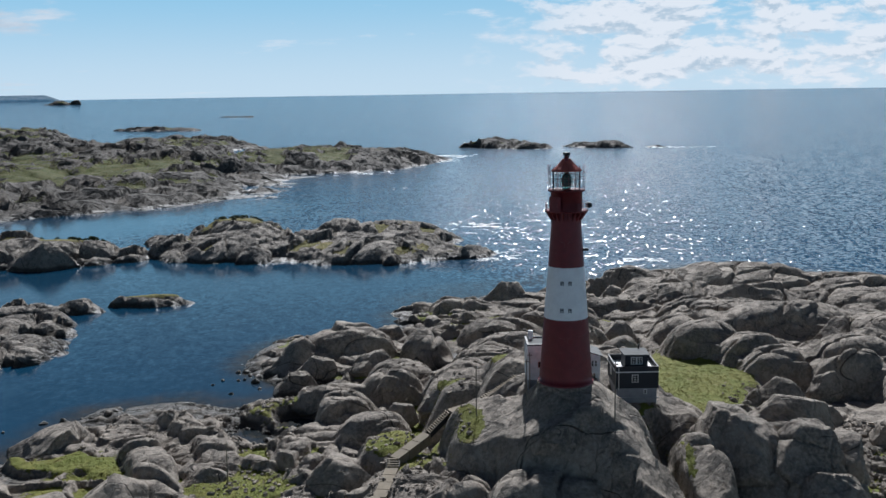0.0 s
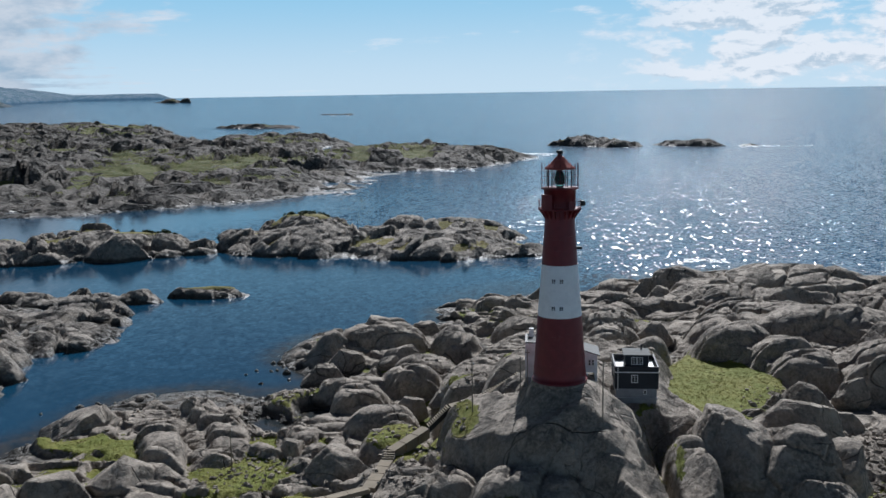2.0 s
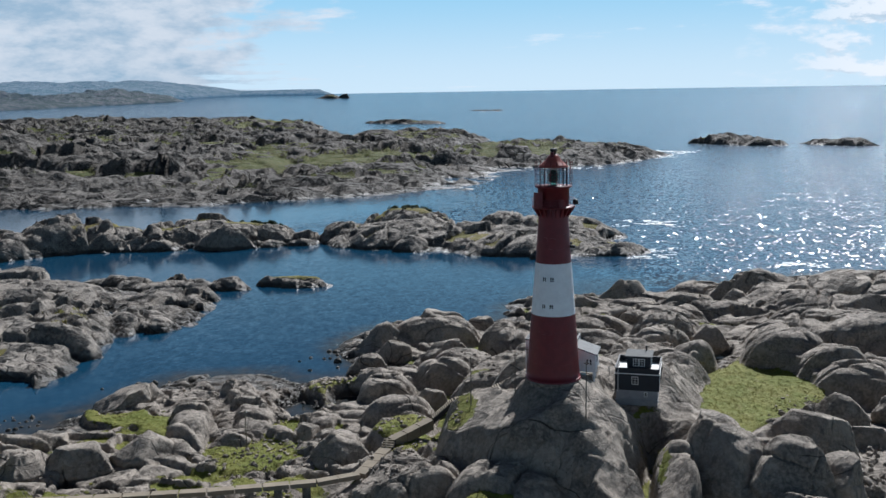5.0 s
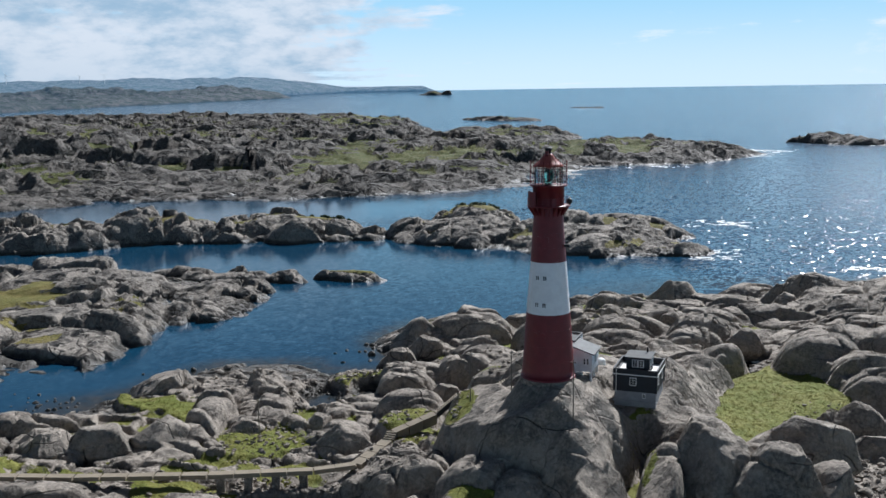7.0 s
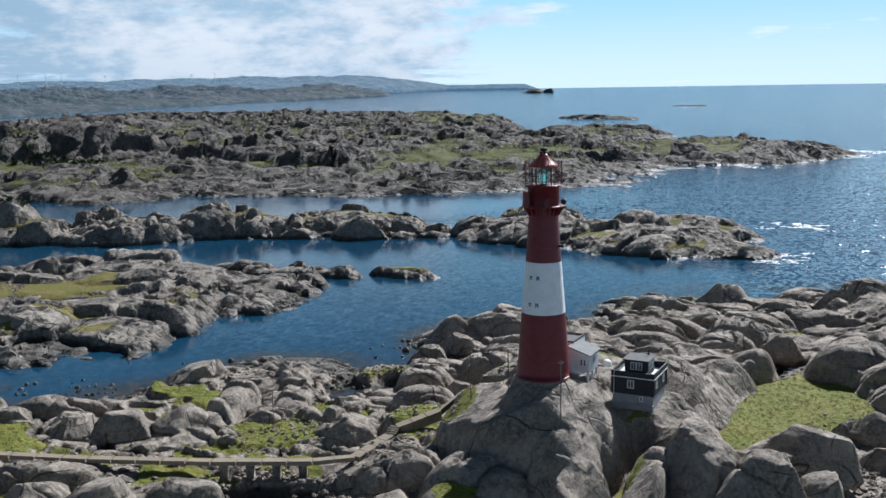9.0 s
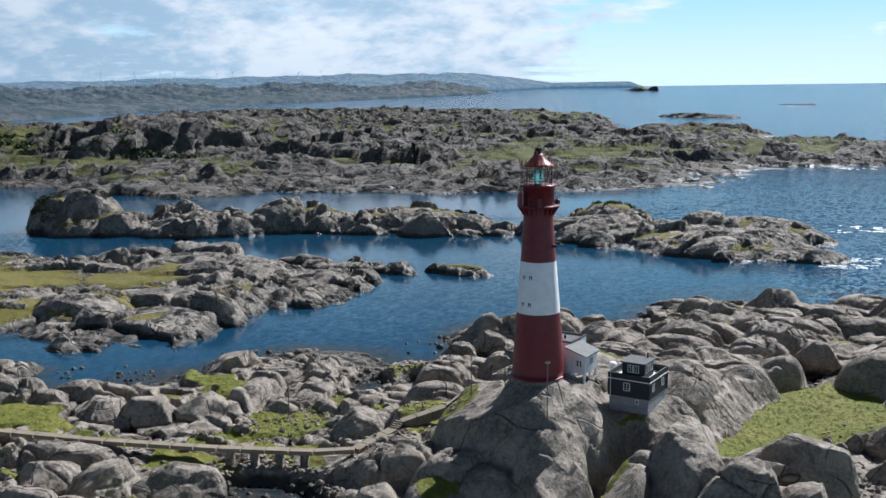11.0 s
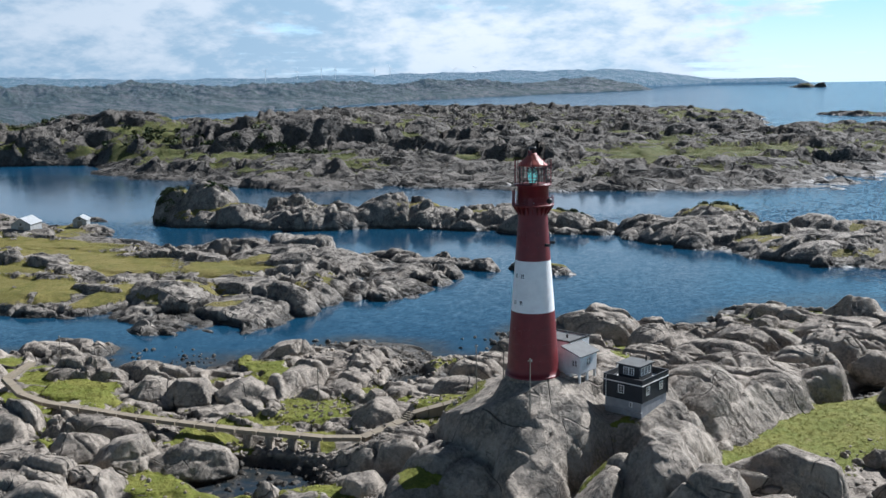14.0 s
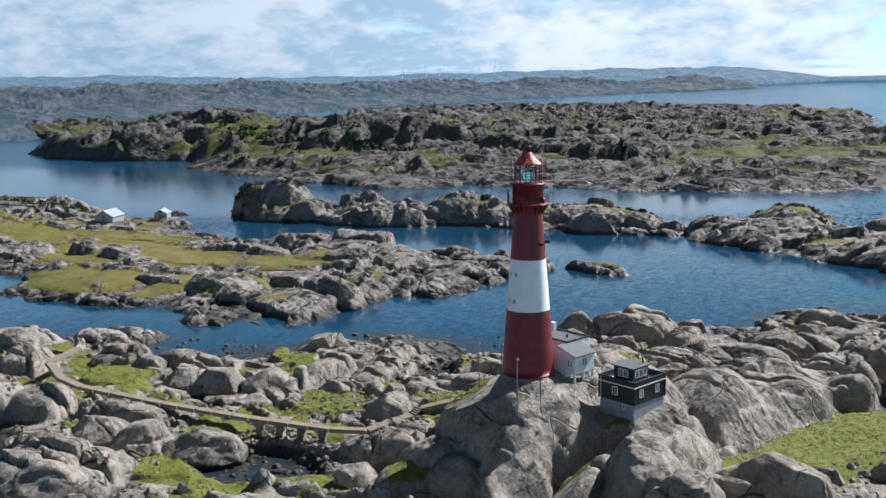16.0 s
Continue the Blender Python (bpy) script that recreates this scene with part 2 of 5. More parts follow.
def water_material():
    m, net, shader, p = material("sea_water")
    flat = net.node("ShaderNodeVectorMath", {"operation": "MULTIPLY"}, i0=p, i1=(1.0, 1.0, 0.0)).outputs[0]
    calm = net.noise(flat, 0.012, 4.0, 0.6, 0.6)
    tint = net.mix(net.span(calm, 0.35, 0.65), (0.006, 0.038, 0.078), (0.009, 0.050, 0.098))
    open_sea = net.node("ShaderNodeAttribute", {"attribute_name": "open_sea"}).outputs["Fac"]
    tint = net.mix(net.math("MULTIPLY", open_sea, 0.8), tint, (0.008, 0.060, 0.125))
    shallow = net.node("ShaderNodeAttribute", {"attribute_name": "shallow"}).outputs["Fac"]
    bed = net.mix(net.span(net.noise(flat, 0.35, 5.0, 0.65), 0.35, 0.7), (0.018, 0.022, 0.022), (0.070, 0.055, 0.036))
    tint = net.mix(net.math("MULTIPLY", shallow, 0.85), tint, bed)
    net.put(shader, "Base Color", tint)
    shader.inputs["IOR"].default_value = 1.33
    net.put(shader, "Roughness", net.math("ADD", 0.12, net.math("MULTIPLY", open_sea, 0.035)))
    facing_up = None
    for scale, gain, calm_gain, turn in ((0.12, 0.14, 0.012, 0.5), (0.62, 1.04, 0.05, 0.3), (1.9, 0.54, 0.06, 0.0)):
        tilt = net.node("ShaderNodeTexNoise", Vector=net.node("ShaderNodeMapping", Vector=flat, Rotation=(0, 0, turn), Scale=(1.0, 0.65, 1.0)).outputs[0], Scale=scale, Detail=1.0, Roughness=0.55, Distortion=0.3).outputs["Color"]
        tilt = net.node("ShaderNodeVectorMath", {"operation": "SUBTRACT"}, i0=tilt, i1=(0.5, 0.5, 0.5)).outputs[0]
        tilt = net.node("ShaderNodeVectorMath", {"operation": "SCALE"}, i0=tilt, Scale=net.math("ADD", net.math("MULTIPLY", open_sea, gain - calm_gain), calm_gain)).outputs[0]
        facing_up = tilt if facing_up is None else net.node("ShaderNodeVectorMath", {"operation": "ADD"}, i0=facing_up, i1=tilt).outputs[0]
    lean = net.node("ShaderNodeVectorMath", {"operation": "MULTIPLY"}, i0=facing_up, i1=(1.0, 1.0, 0.0)).outputs[0]
    normal = net.node("ShaderNodeVectorMath", {"operation": "ADD"}, i0=lean, i1=(0.0, 0.0, 1.0)).outputs[0]
    net.put(shader, "Normal", net.node("ShaderNodeVectorMath", {"operation": "NORMALIZE"}, i0=normal).outputs[0])
    return m


ROCK = rock_material("weathered_granite", (0.335, 0.292, 0.246), (0.160, 0.138, 0.116), craggy=0.36)
BOULDER = rock_material("boulder_granite", (0.335, 0.292, 0.246), (0.155, 0.135, 0.114), grassy=False, craggy=0.32)
ISLE_ROCK = rock_material("islet_granite", (0.275, 0.245, 0.212), (0.092, 0.082, 0.071), coarse=0.8, craggy=0.55, turf=((0.145, 0.138, 0.026), (0.235, 0.190, 0.058), (0.08, 0.080, 0.018)))
FAR_ROCK = rock_material("headland_granite", (0.130, 0.117, 0.104), (0.042, 0.039, 0.035), coarse=0.35, craggy=0.62, turf=((0.090, 0.108, 0.024), (0.150, 0.142, 0.045), (0.050, 0.064, 0.016)))
WATER = water_material()


# ---- land: heights over the plan ----
def lattice(ix, iy, seed):
    n = (ix.astype(np.int64) * 374761393 + iy.astype(np.int64) * 668265263 + seed * 974711) & 0xFFFFFFFF
    n = ((n ^ (n >> 13)) * 1274126177) & 0xFFFFFFFF
    n = ((n ^ (n >> 16)) * 2246822519) & 0xFFFFFFFF
    return ((n ^ (n >> 15)) & 0xFFFFFF) / float(0x1000000)


def value_noise(x, y, seed):
    ix, iy = np.floor(x), np.floor(y)
    fx, fy = x - ix, y - iy
    fx, fy = fx * fx * (3 - 2 * fx), fy * fy * (3 - 2 * fy)
    a, b = lattice(ix, iy, seed), lattice(ix + 1, iy, seed)
    c, d = lattice(ix, iy + 1, seed), lattice(ix + 1, iy + 1, seed)
    return (a + (b - a) * fx) * (1 - fy) + (c + (d - c) * fx) * fy - 0.5


def fractal(x, y, size, octaves, seed, rough=0.5):
    total, gain = np.zeros_like(x), 1.0
    for o in range(octaves):
        total += gain * value_noise(x / size + 17.3 * o, y / size - 9.1 * o, seed + o)
        size, gain = size * 0.5, gain * rough
    return total


def facets(x, y, size, seed, grain=0.6, stretch=1.5, warp=0.28):
    """Rock broken into plates by joints: the height of each plate's tilted face about 0, how far from its edge a place lies, and a number for each plate."""
    wx = x + size * warp * fractal(x, y, size * 0.9, 3, seed + 50)
    wy = y + size * warp * fractal(x, y, size * 0.9, 3, seed + 60)
    u = (wx * math.cos(grain) + wy * math.sin(grain)) / (size * stretch)
    v = (-wx * math.sin(grain) + wy * math.cos(grain)) / size
    iu, iv = np.floor(u), np.floor(v)
    f1, f2 = np.full_like(u, 9.0), np.full_like(u, 9.0)
    top, lean = np.zeros_like(u), np.zeros_like(u)
    for du in (-1, 0, 1):
        for dv in (-1, 0, 1):
            cu, cv = iu + du, iv + dv
            px, py = u - cu - 0.1 - 0.8 * lattice(cu, cv, seed), v - cv - 0.1 - 0.8 * lattice(cu, cv, seed + 1)
            d = (np.abs(px) ** 2.6 + np.abs(py) ** 2.6) ** (1 / 2.6)
            near = d < f1
            f2 = np.where(near, f1, np.minimum(f2, d))
            f1 = np.where(near, d, f1)
            top = np.where(near, lattice(cu, cv, seed + 2), top)
            lean = np.where(near, px * (lattice(cu, cv, seed + 3) - 0.5) + py * (lattice(cu, cv, seed + 4) - 0.5), lean)
    return (top - 0.5) + 2.1 * lean, f2 - f1, top


def fractured(x, y, scale, seed, grain, open_ground, long=1.0, whole=0.0, soft=1.0):
    """Jointed, ice-worn rock: its relief in metres, and where it gives way to hollows. open_ground: the share of hollows, 0 to 1."""
    a, edge_a, _ = facets(x, y, 13 * scale, seed, grain, 1.6 * long, 0.22)
    b, edge_b, _ = facets(x, y, 5.2 * scale, seed + 7, grain + 0.35 / long, 1.45 * long, 0.2)
    c, edge_c, _ = facets(x, y, 2.0 * scale, seed + 14, grain - 0.3 / long, 1.3 * long, 0.2)
    g, edge_g, rank = facets(x, y, 6.5 * scale, seed + 21, grain + 0.1, 1.6, 0.5)
    # some of the rock is whole and smooth, some split into blocks, some into rubble
    split = np.clip(0.42 + 2.8 * fractal(x, y, 24 * scale, 3, seed + 33), 0.12, 1) * (1 - whole)
    rubble = (1 - whole) * np.clip(0.28 + 2.4 * fractal(x, y, 17 * scale, 3, seed + 35), 0.04, 1)
    worn = lambda e, w: soft * (1 - np.sqrt(1 - (1 - np.clip(e / w, 0, 1)) ** 2 * 0.995))
    relief = 2.0 * a - 1.25 * worn(edge_a, 0.30) + split * (1.45 * b - 0.8 * worn(edge_b, 0.26)) + rubble * (0.6 * c - 0.3 * worn(edge_c, 0.3))
    relief = relief - (scale < 1.3) * (0.7 * (edge_a < 0.03) + 0.5 * split * (edge_b < 0.05)) + 0.15
    low = (rank < open_ground) * np.clip(edge_g / 0.2, 0, 1)
    return relief * scale ** 0.75, low, edge_g


def ledges(x, y, size, seed, grain):
    """Sharp broken ridges that run along the grain of the rock, about 0."""
    u = x * math.cos(grain) + y * math.sin(grain)
    v = -x * math.sin(grain) + y * math.cos(grain)
    total, gain = np.zeros_like(x), 1.0
    for o in range(4):
        total += gain * (0.5 - 3.2 * np.abs(value_noise(u / (size * 2.2) + 3.7 * o, v / size - 5.3 * o, seed + o)))
        size, gain = size * 0.52, gain * 0.55
    return total * 0.6


def mounds(x, y, rows, floor=-6.0):
    """The highest of the mounds at each place. A row: x, y, two radii, turn in degrees, height, squareness."""
    h = np.full_like(x, floor)
    for mx, my, rx, ry, turn, top, power in rows:
        c, s = math.cos(radians(turn)), math.sin(radians(turn))
        dx, dy = x - mx, y - my
        d = np.hypot((dx * c + dy * s) / rx, (-dx * s + dy * c) / ry)
        h = np.maximum(h, np.maximum(top * (1 - d ** power), floor))
    return h


def inside(x, y, rows, soft=0.25):
    """1 within the ellipses (x, y, two radii, turn), 0 outside."""
    f = np.zeros_like(x)
    for mx, my, rx, ry, turn in rows:
        c, s = math.cos(radians(turn)), math.sin(radians(turn))
        dx, dy = x - mx, y - my
        d = np.hypot((dx * c + dy * s) / rx, (-dx * s + dy * c) / ry)
        f = np.maximum(f, np.clip((1 + soft - d) / (2 * soft), 0, 1))
    return f * f * (3 - 2 * f)


def slabs(x, y, rows, floor=-6.0, square=3.0, proud=2.3):
    """Ice-worn slabs lying over one another on one broad back. A row: x, y, two radii, turn, the level at its rim, the level of its top, fullness."""
    h, weight, back = np.full_like(x, floor), np.full_like(x, 1e-6), np.zeros_like(x)
    for i, (mx, my, rx, ry, turn, rim, top, power) in enumerate(rows):
        c, s = math.cos(radians(turn)), math.sin(radians(turn))
        dx, dy = x - mx, y - my
        u, v = (dx * c + dy * s) / rx, (-dx * s + dy * c) / ry
        d = (np.abs(u) ** square + np.abs(v) ** square) ** (1 / square)
        tilt = (top - rim) * (0.16 * math.sin(2.1 * i + 0.4) * u + 0.20 * math.sin(1.3 * i + my) * v)
        h = np.maximum(h, rim + (top - rim) * (1 - np.minimum(d, 3.0) ** power) + tilt * (d < 1.6))
        w = np.exp(-0.9 * np.minimum(u * u + v * v, 40))
        weight, back = weight + w, back + w * (top - proud)
    return np.maximum(h, back / weight - 14 * np.clip(0.75 - weight, 0, 1))


HOME_BODY = [
    (0, -6, 98, 64, 0, 2.6, 8), (-68, 14, 26, 34, 0, 1.6, 6), (-38, 78, 24, 24, 0, 2.6, 6), (4, 104, 36, 44, 0, 2.6, 6),
    (66, 112, 54, 72, 0, 3.4, 6), (-112, -36, 52, 24, 0, 2.4, 6), (-122, -9, 15, 5.5, 10, 1.8, 3), (-24, 126, 9, 6, 30, 1.6, 3),
]
SEAWARD = [
    (63, 132, 27, 15, -2, 3.5, 10.4, 3), (33, 138, 9, 7, 10, 2, 8.9, 3.5), (-12, 121, 11, 5, 12, 1, 4.8, 3.5), (19, 147, 11, 5, 15, 0, 3.4, 3), (13, 84, 8, 5.5, 21, 3, 8.6, 3),
    (-4, 88, 11, 7, 40, 2.4, 6.6, 3), (47, 120, 12, 9, 10, 3.5, 7.6, 3.5), (92, 112, 18, 22, 10, 3, 9.0, 3), (22, 116, 12, 7, 15, 2.4, 5.2, 3.5), (8, 104, 12, 7, 25, 2.6, 5.6, 3.5), (50, 100, 16, 8, 5, 3.6, 8.2, 3.5),
]
BEHIND = [
    (-4.5, 68, 10, 7, 21, 4, 8.6, 3), (5, 57, 10, 6, 35, 5, 9.2, 3.2), (-8, 50, 10, 7, 45, 5, 9.6, 3), (14.5, 50, 6.5, 7, 35, 3, 9.4, 2.5), (18, 63, 5, 4, 40, 3.5, 7.6, 3.5),
    (9.5, 35, 9.5, 16, 10, 3, 12.6, 2.3), (-14, 34, 8, 11, 0, 5, 10.8, 3), (-14, 20, 5.5, 5.5, 0, 8, 12.6, 3.5), (-25, 52, 8, 7, 30, 3, 7.0, 3), (-22, 72, 6, 5, 45, 2.5, 7.0, 3.2), (12, 72, 7, 4.5, 35, 4, 8.8, 3.5),
]
EASTERN = [
    (61, 86, 18, 11, 0, 4, 10.6, 3), (37, 67, 9, 6, 10, 3.4, 9.6, 3.5), (48, 60, 9.5, 6, 5, 3.6, 9.0, 3.5), (66, 57, 11, 8, 0, 3.4, 10.2, 3.5), (48, 52, 8, 4.5, 0, 3.4, 7.4, 3.5),
    (84, 74, 15, 14, 0, 3.4, 10.2, 3), (74, 36, 12, 10, 10, 2.6, 8.0, 3.5), (60, 46, 7, 4.5, 0, 3, 8.2, 4), (88, 46, 14, 12, 0, 3, 8.6, 3), (30, -2, 11, 12, 15, 3, 9.0, 5), (40, 84, 10, 7, 10, 4, 8.4, 3.5),
]
DOME = [
    (0.5, -0.5, 14.0, 12.6, 0, 3, 18.0, 3.4), (-9, 2, 9, 9.5, 0, 5, 13.9, 4), (6.4, -7.6, 6.6, 8.6, 20, 3, 13.8, 4), (-4, -13, 10, 6, 8, 2.5, 8.8, 4), (10.2, -13, 4.4, 6.5, 8, 4, 10.6, 4),
    (1, 15, 14.5, 14.5, 0, 6, 15.8, 5), (4.6, 5.2, 5, 4.6, 0, 8, 16.0, 6), (12.4, 14, 7, 9, -8, 5, 12.6, 5), (-10, 7, 8, 8, 0, 6, 12.6, 4), (18.2, -8, 3.4, 11, 6, 4, 10.4, 5), (18, 9, 6.0, 13, 8, 3, 11.2, 3),
]
WESTERN = [
    (-60, 21.5, 18, 4.2, 123, 0.4, 4.9, 4.5), (-63, 5, 15, 3.9, 118, 0.8, 5.2, 4.5), (-92, -4, 11, 4.5, 20, 1.2, 3.9, 4), (-36, 29, 6, 4, 20, 2.4, 6.0, 4), (-30, 18.5, 7, 5, 0, 2.6, 6.4, 4),
    (-37, 42, 9, 6, 10, 2, 5.0, 4), (-28, 42, 7, 5, 20, 3, 7.4, 3.5), (-40, 78, 12, 9, 20, 1.5, 7.4, 3.5), (-21, -4, 9, 14, 0, 2, 5.4, 4), (-34, 2, 5, 5, 20, 2, 5.0, 4), (-42, 14, 6, 4, 120, 1.5, 3.8, 4),
]
LANDING = [
    (-68, -32, 11, 4, 28, 2, 5.2, 4), (-66, -48, 7, 5, 46, 2, 5.2, 4), (-96, -50, 12, 11, 0, 2, 6.0, 4), (-113, -34, 6, 6, 45, 2, 7.0, 4), (-130, -8, 13, 6, 45, 0, 3.3, 4),
    (-104, -16.5, 7.5, 4.5, 40, 1, 4.0, 5), (-17, -13, 7.5, 3.2, 40, 2.4, 7.0, 5), (-6, -20, 5.5, 3.6, 40, 2, 6.6, 5), (-50, -52, 12, 8, 30, 2, 6.2, 4), (-140, -28, 12, 9, 20, 1, 5.0, 4), (-84, -42, 7, 5, 30, 2, 5.4, 4),
]
HOME_CUTS = [
    (-51, 26, 4, 9, 30), (-33.5, -26, 11.5, 7.2, 25), (24, 132, 8, 5, 10), (24, 79, 2.6, 6, -20), (-109, 4, 13, 11, 60), (60, -6, 4, 8, 0), (-45, 33, 4, 5, 20),
]
# flat grass: x, y, radii, turn, level
FIELDS = [
    (-33, -37, 12, 6, 15, 1.6), (28, 42, 11.5, 29, -8, 3.9), (36, 50, 7, 10, 0, 3.9), (-49, -23, 8, 4, 25, 2.4), (-47, -2, 8, 7, 0, 2.4), (-86, -24, 7, 4, 20, 2.8),
    (-79, 10, 9, 4, -20, 2.5), (-45, 36, 7, 8, 0, 2.6), (-90, -26, 10, 5, 0, 3.0), (-43, -23, 6, 4, 20, 2.3), (-22, -9, 5, 4, 0, 4.6), (-26, 9, 4, 6, -30, 6.0), (-5, 29, 5, 6, 0, 13.0), (-19, -26, 7, 5, 0, 2.9), (-40, -38, 8, 4, 30, 2.2), (-96, -20, 8, 4, 20, 2.0), (-70, -24, 5, 3, 20, 2.4),
]
MEADOW = [
    (-21, 5, 3, 7, -30), (14.8, -3, 2.2, 10, 8), (-64, -42, 10, 3, 0), (-3, -20, 6, 2.5, 0), (-20, 24, 6, 5, 0), (64, 8, 7, 10, 0), (12, 90, 5, 4, 0), (-15, 1, 3, 5, 0), (2, 24, 3, 2, 0),
]
WALK = [(-106, -26, 6.4), (-101.6, -33.5, 5.7), (-92, -35.0, 4.9), (-84, -34.2, 4.7), (-64, -27.3, 4.5), (-46, -20.0, 4.4), (-32.2, -13.2, 4.3), (-27.0, -9.6, 4.5)]
PATH_UP = [(-27.0, -9.6, 4.5), (-25.5, -1.2, 5.5), (-25.4, 0.6, 6.3), (-20.5, 6.7, 8.0), (-17.1, 8.1, 10.9), (-12.5, 10.5, 11.6), (-6.2, 12.9, 15.0)]


# the grassy cleft between the dome and the slabs under the dark house
GULLY = [(12.5, 4.5, 12.0), (14.4, -1.6, 11.6), (15.2, -9, 8.6), (14.6, -16, 5.0)]


def beside(x, y, line, clear, slope):
    """The greatest height that leaves a way open along the line."""
    top = np.full_like(x, 99.0)
    for (ax, ay, az), (bx, by, bz) in zip(line, line[1:]):
        t = np.clip(((x - ax) * (bx - ax) + (y - ay) * (by - ay)) / ((bx - ax) ** 2 + (by - ay) ** 2), 0, 1)
        d = np.hypot(x - ax - t * (bx - ax), y - ay - t * (by - ay))
        top = np.minimum(top, az + t * (bz - az) - clear + np.clip(d - 1.1, 0, None) * slope)
    return top


DOME_CRACKS = [(-4, -8, 1.25), (9, -8, 2.0), (-8, -2, 1.7), (2, -12, 0.1), (11, -12, 1.4)]


def home_height(x, y):
    wx, wy = x + 6 * fractal(x, y, 22, 4, 5), y + 6 * fractal(x, y, 22, 4, 9)
    body = mounds(wx, wy, HOME_BODY)
    sx, sy = x + 1.7 * fractal(x, y, 9, 2, 15), y + 1.7 * fractal(x, y, 9, 2, 19)
    bare = np.clip(1.3 - np.hypot(x - 1, y - 2) / 19, 0, 1) ** 0.6            # the great bare dome under the tower
    dome = slabs(x + 0.8 * fractal(x, y, 6, 3, 15), y + 0.8 * fractal(x, y, 6, 3, 19), DOME, square=2.3, proud=9.0)
    tops = np.maximum.reduce([dome] + [slabs(sx, sy, rows) for rows in (SEAWARD, BEHIND, EASTERN)] + [slabs(sx, sy, rows, proud=4.2) for rows in (WESTERN, LANDING)])
    h = np.maximum(body, tops)
    on_slab = np.clip((tops - body) / 1.2, 0, 1)
    pad = inside(x, y, [(0, 0, 5, 5, 0), (11.7, 8.6, 5.2, 6.0, 0)], 0.35)
    meadow = inside(sx, sy, MEADOW, 0.3) * (h > 1.5)
    bouldery = np.clip((8 - x + 14 * fractal(x, y, 40, 3, 88)) / 14, 0, 1)
    shore = np.clip((y - 96) / 14, 0, 1)
    relief, low, _ = fractured(x, y, 0.9, 31, -0.2, (0.20 + 0.46 * bouldery) * (1 - on_slab), 1.2, 0.35 * on_slab)
    plates, plate_edge, _ = facets(x, y, 9, 131, 0.25, 2.2, 0.3)
    joint = np.exp(-(plate_edge / 0.055) ** 2)
    size = 0.40 + 0.30 * bouldery * (1 - on_slab) + 0.25 * shore
    relief = size * (relief + 0.35 * ledges(x, y, 8.0, 171, 0.3)) * (1 - 0.8 * low) + on_slab * (1.35 * plates - 1.1 * joint) + 0.3 * (1 - on_slab) - 0.9 * low + 0.25 * fractal(x, y, 9, 3, 93)
    amount = (1 - 0.94 * meadow) * (1 - pad) * (1 - 0.6 * bare) * np.clip((h + 3) / 5, 0.15, 1.0)
    h = h + amount * relief
    flat = np.zeros_like(h)
    edge_x, edge_y, tufts = fractal(x, y, 7, 3, 57), fractal(x, y, 7, 3, 58), 0.5 * fractal(x, y, 5, 4, 44)
    for fx, fy, rx, ry, turn, level in FIELDS:
        ragged = 5 if level < 3.5 else 0.25
        f = inside(sx + ragged * edge_x, sy + ragged * edge_y, [(fx, fy, rx, ry, turn)], 0.2 if level < 3.5 else 0.32)
        if level < 3.5:
            lumps = np.maximum(np.clip(relief - 0.9, 0, 1), on_slab)
            f = f * (1 - np.clip((tops - level - 1.0) / 1.2, 0, 1))
            h = h * (1 - f) + (level + tufts + 1.4 * lumps) * f
            flat = np.maximum(flat, f * (1 - lumps))
        else:
            wall = tops + 0.5 * relief
            h = h * (1 - f) + np.maximum(level + tufts, wall) * f
            flat = np.maximum(flat, f * np.clip((level + 0.4 - wall) / 0.6, 0, 1))
    cut = inside(sx, sy, HOME_CUTS, 0.36)
    h = h * (1 - cut) + np.minimum(h, -0.9 + 1.3 * fractal(x, y, 3, 2, 40)) * cut
    # long open cracks down the dome
    h = h - 0.25 * bare * (1 - pad) * np.clip(fractal(x, y, 3.5, 3, 49) * 2, 0, 1)
    for cx, cy, turn in DOME_CRACKS:
        along = (x - cx) * math.cos(turn) + (y - cy) * math.sin(turn)
        off = -(x - cx) * math.sin(turn) + (y - cy) * math.cos(turn) + 1.6 * fractal(x, y, 7, 3, int(60 + 10 * abs(cx)))
        h = h - 0.7 * np.exp(-(off / 0.34) ** 2) * np.clip((9 - np.abs(along)) / 3, 0, 1)
    h = h + (0.07 * fractal(x, y, 1.2, 3, 48) + 0.35 * np.abs(fractal(x, y, 4.5, 3, 148)) * (1 - 0.6 * bare)) * (1 - pad) * (1 - meadow)
    h = np.minimum(np.minimum(h, beside(x, y, GULLY, 0.0, 0.75)), np.minimum(np.minimum(beside(x, y, WALK, 0.7, 0.9), beside(x, y, WALK[5:7], 3.0, 0.45)), beside(x, y, PATH_UP, 0.12, 1.2)))
    h = h * (1 - pad) + pad * np.where(x > 6, 12.35 + 0.16 * (y - 6), 17.75)
    wild = fractal(x, y, 24, 3, 90)
    grass = np.clip(np.maximum(flat, meadow) + low * np.clip((h - 1.0) / 0.5, 0, 1) * np.clip(wild * 4 + 0.9 + 0.6 * bouldery, 0, 1), 0, 1)
    return h, grass * np.clip((h - 0.8) / 0.5, 0, 1) * (1 - cut)


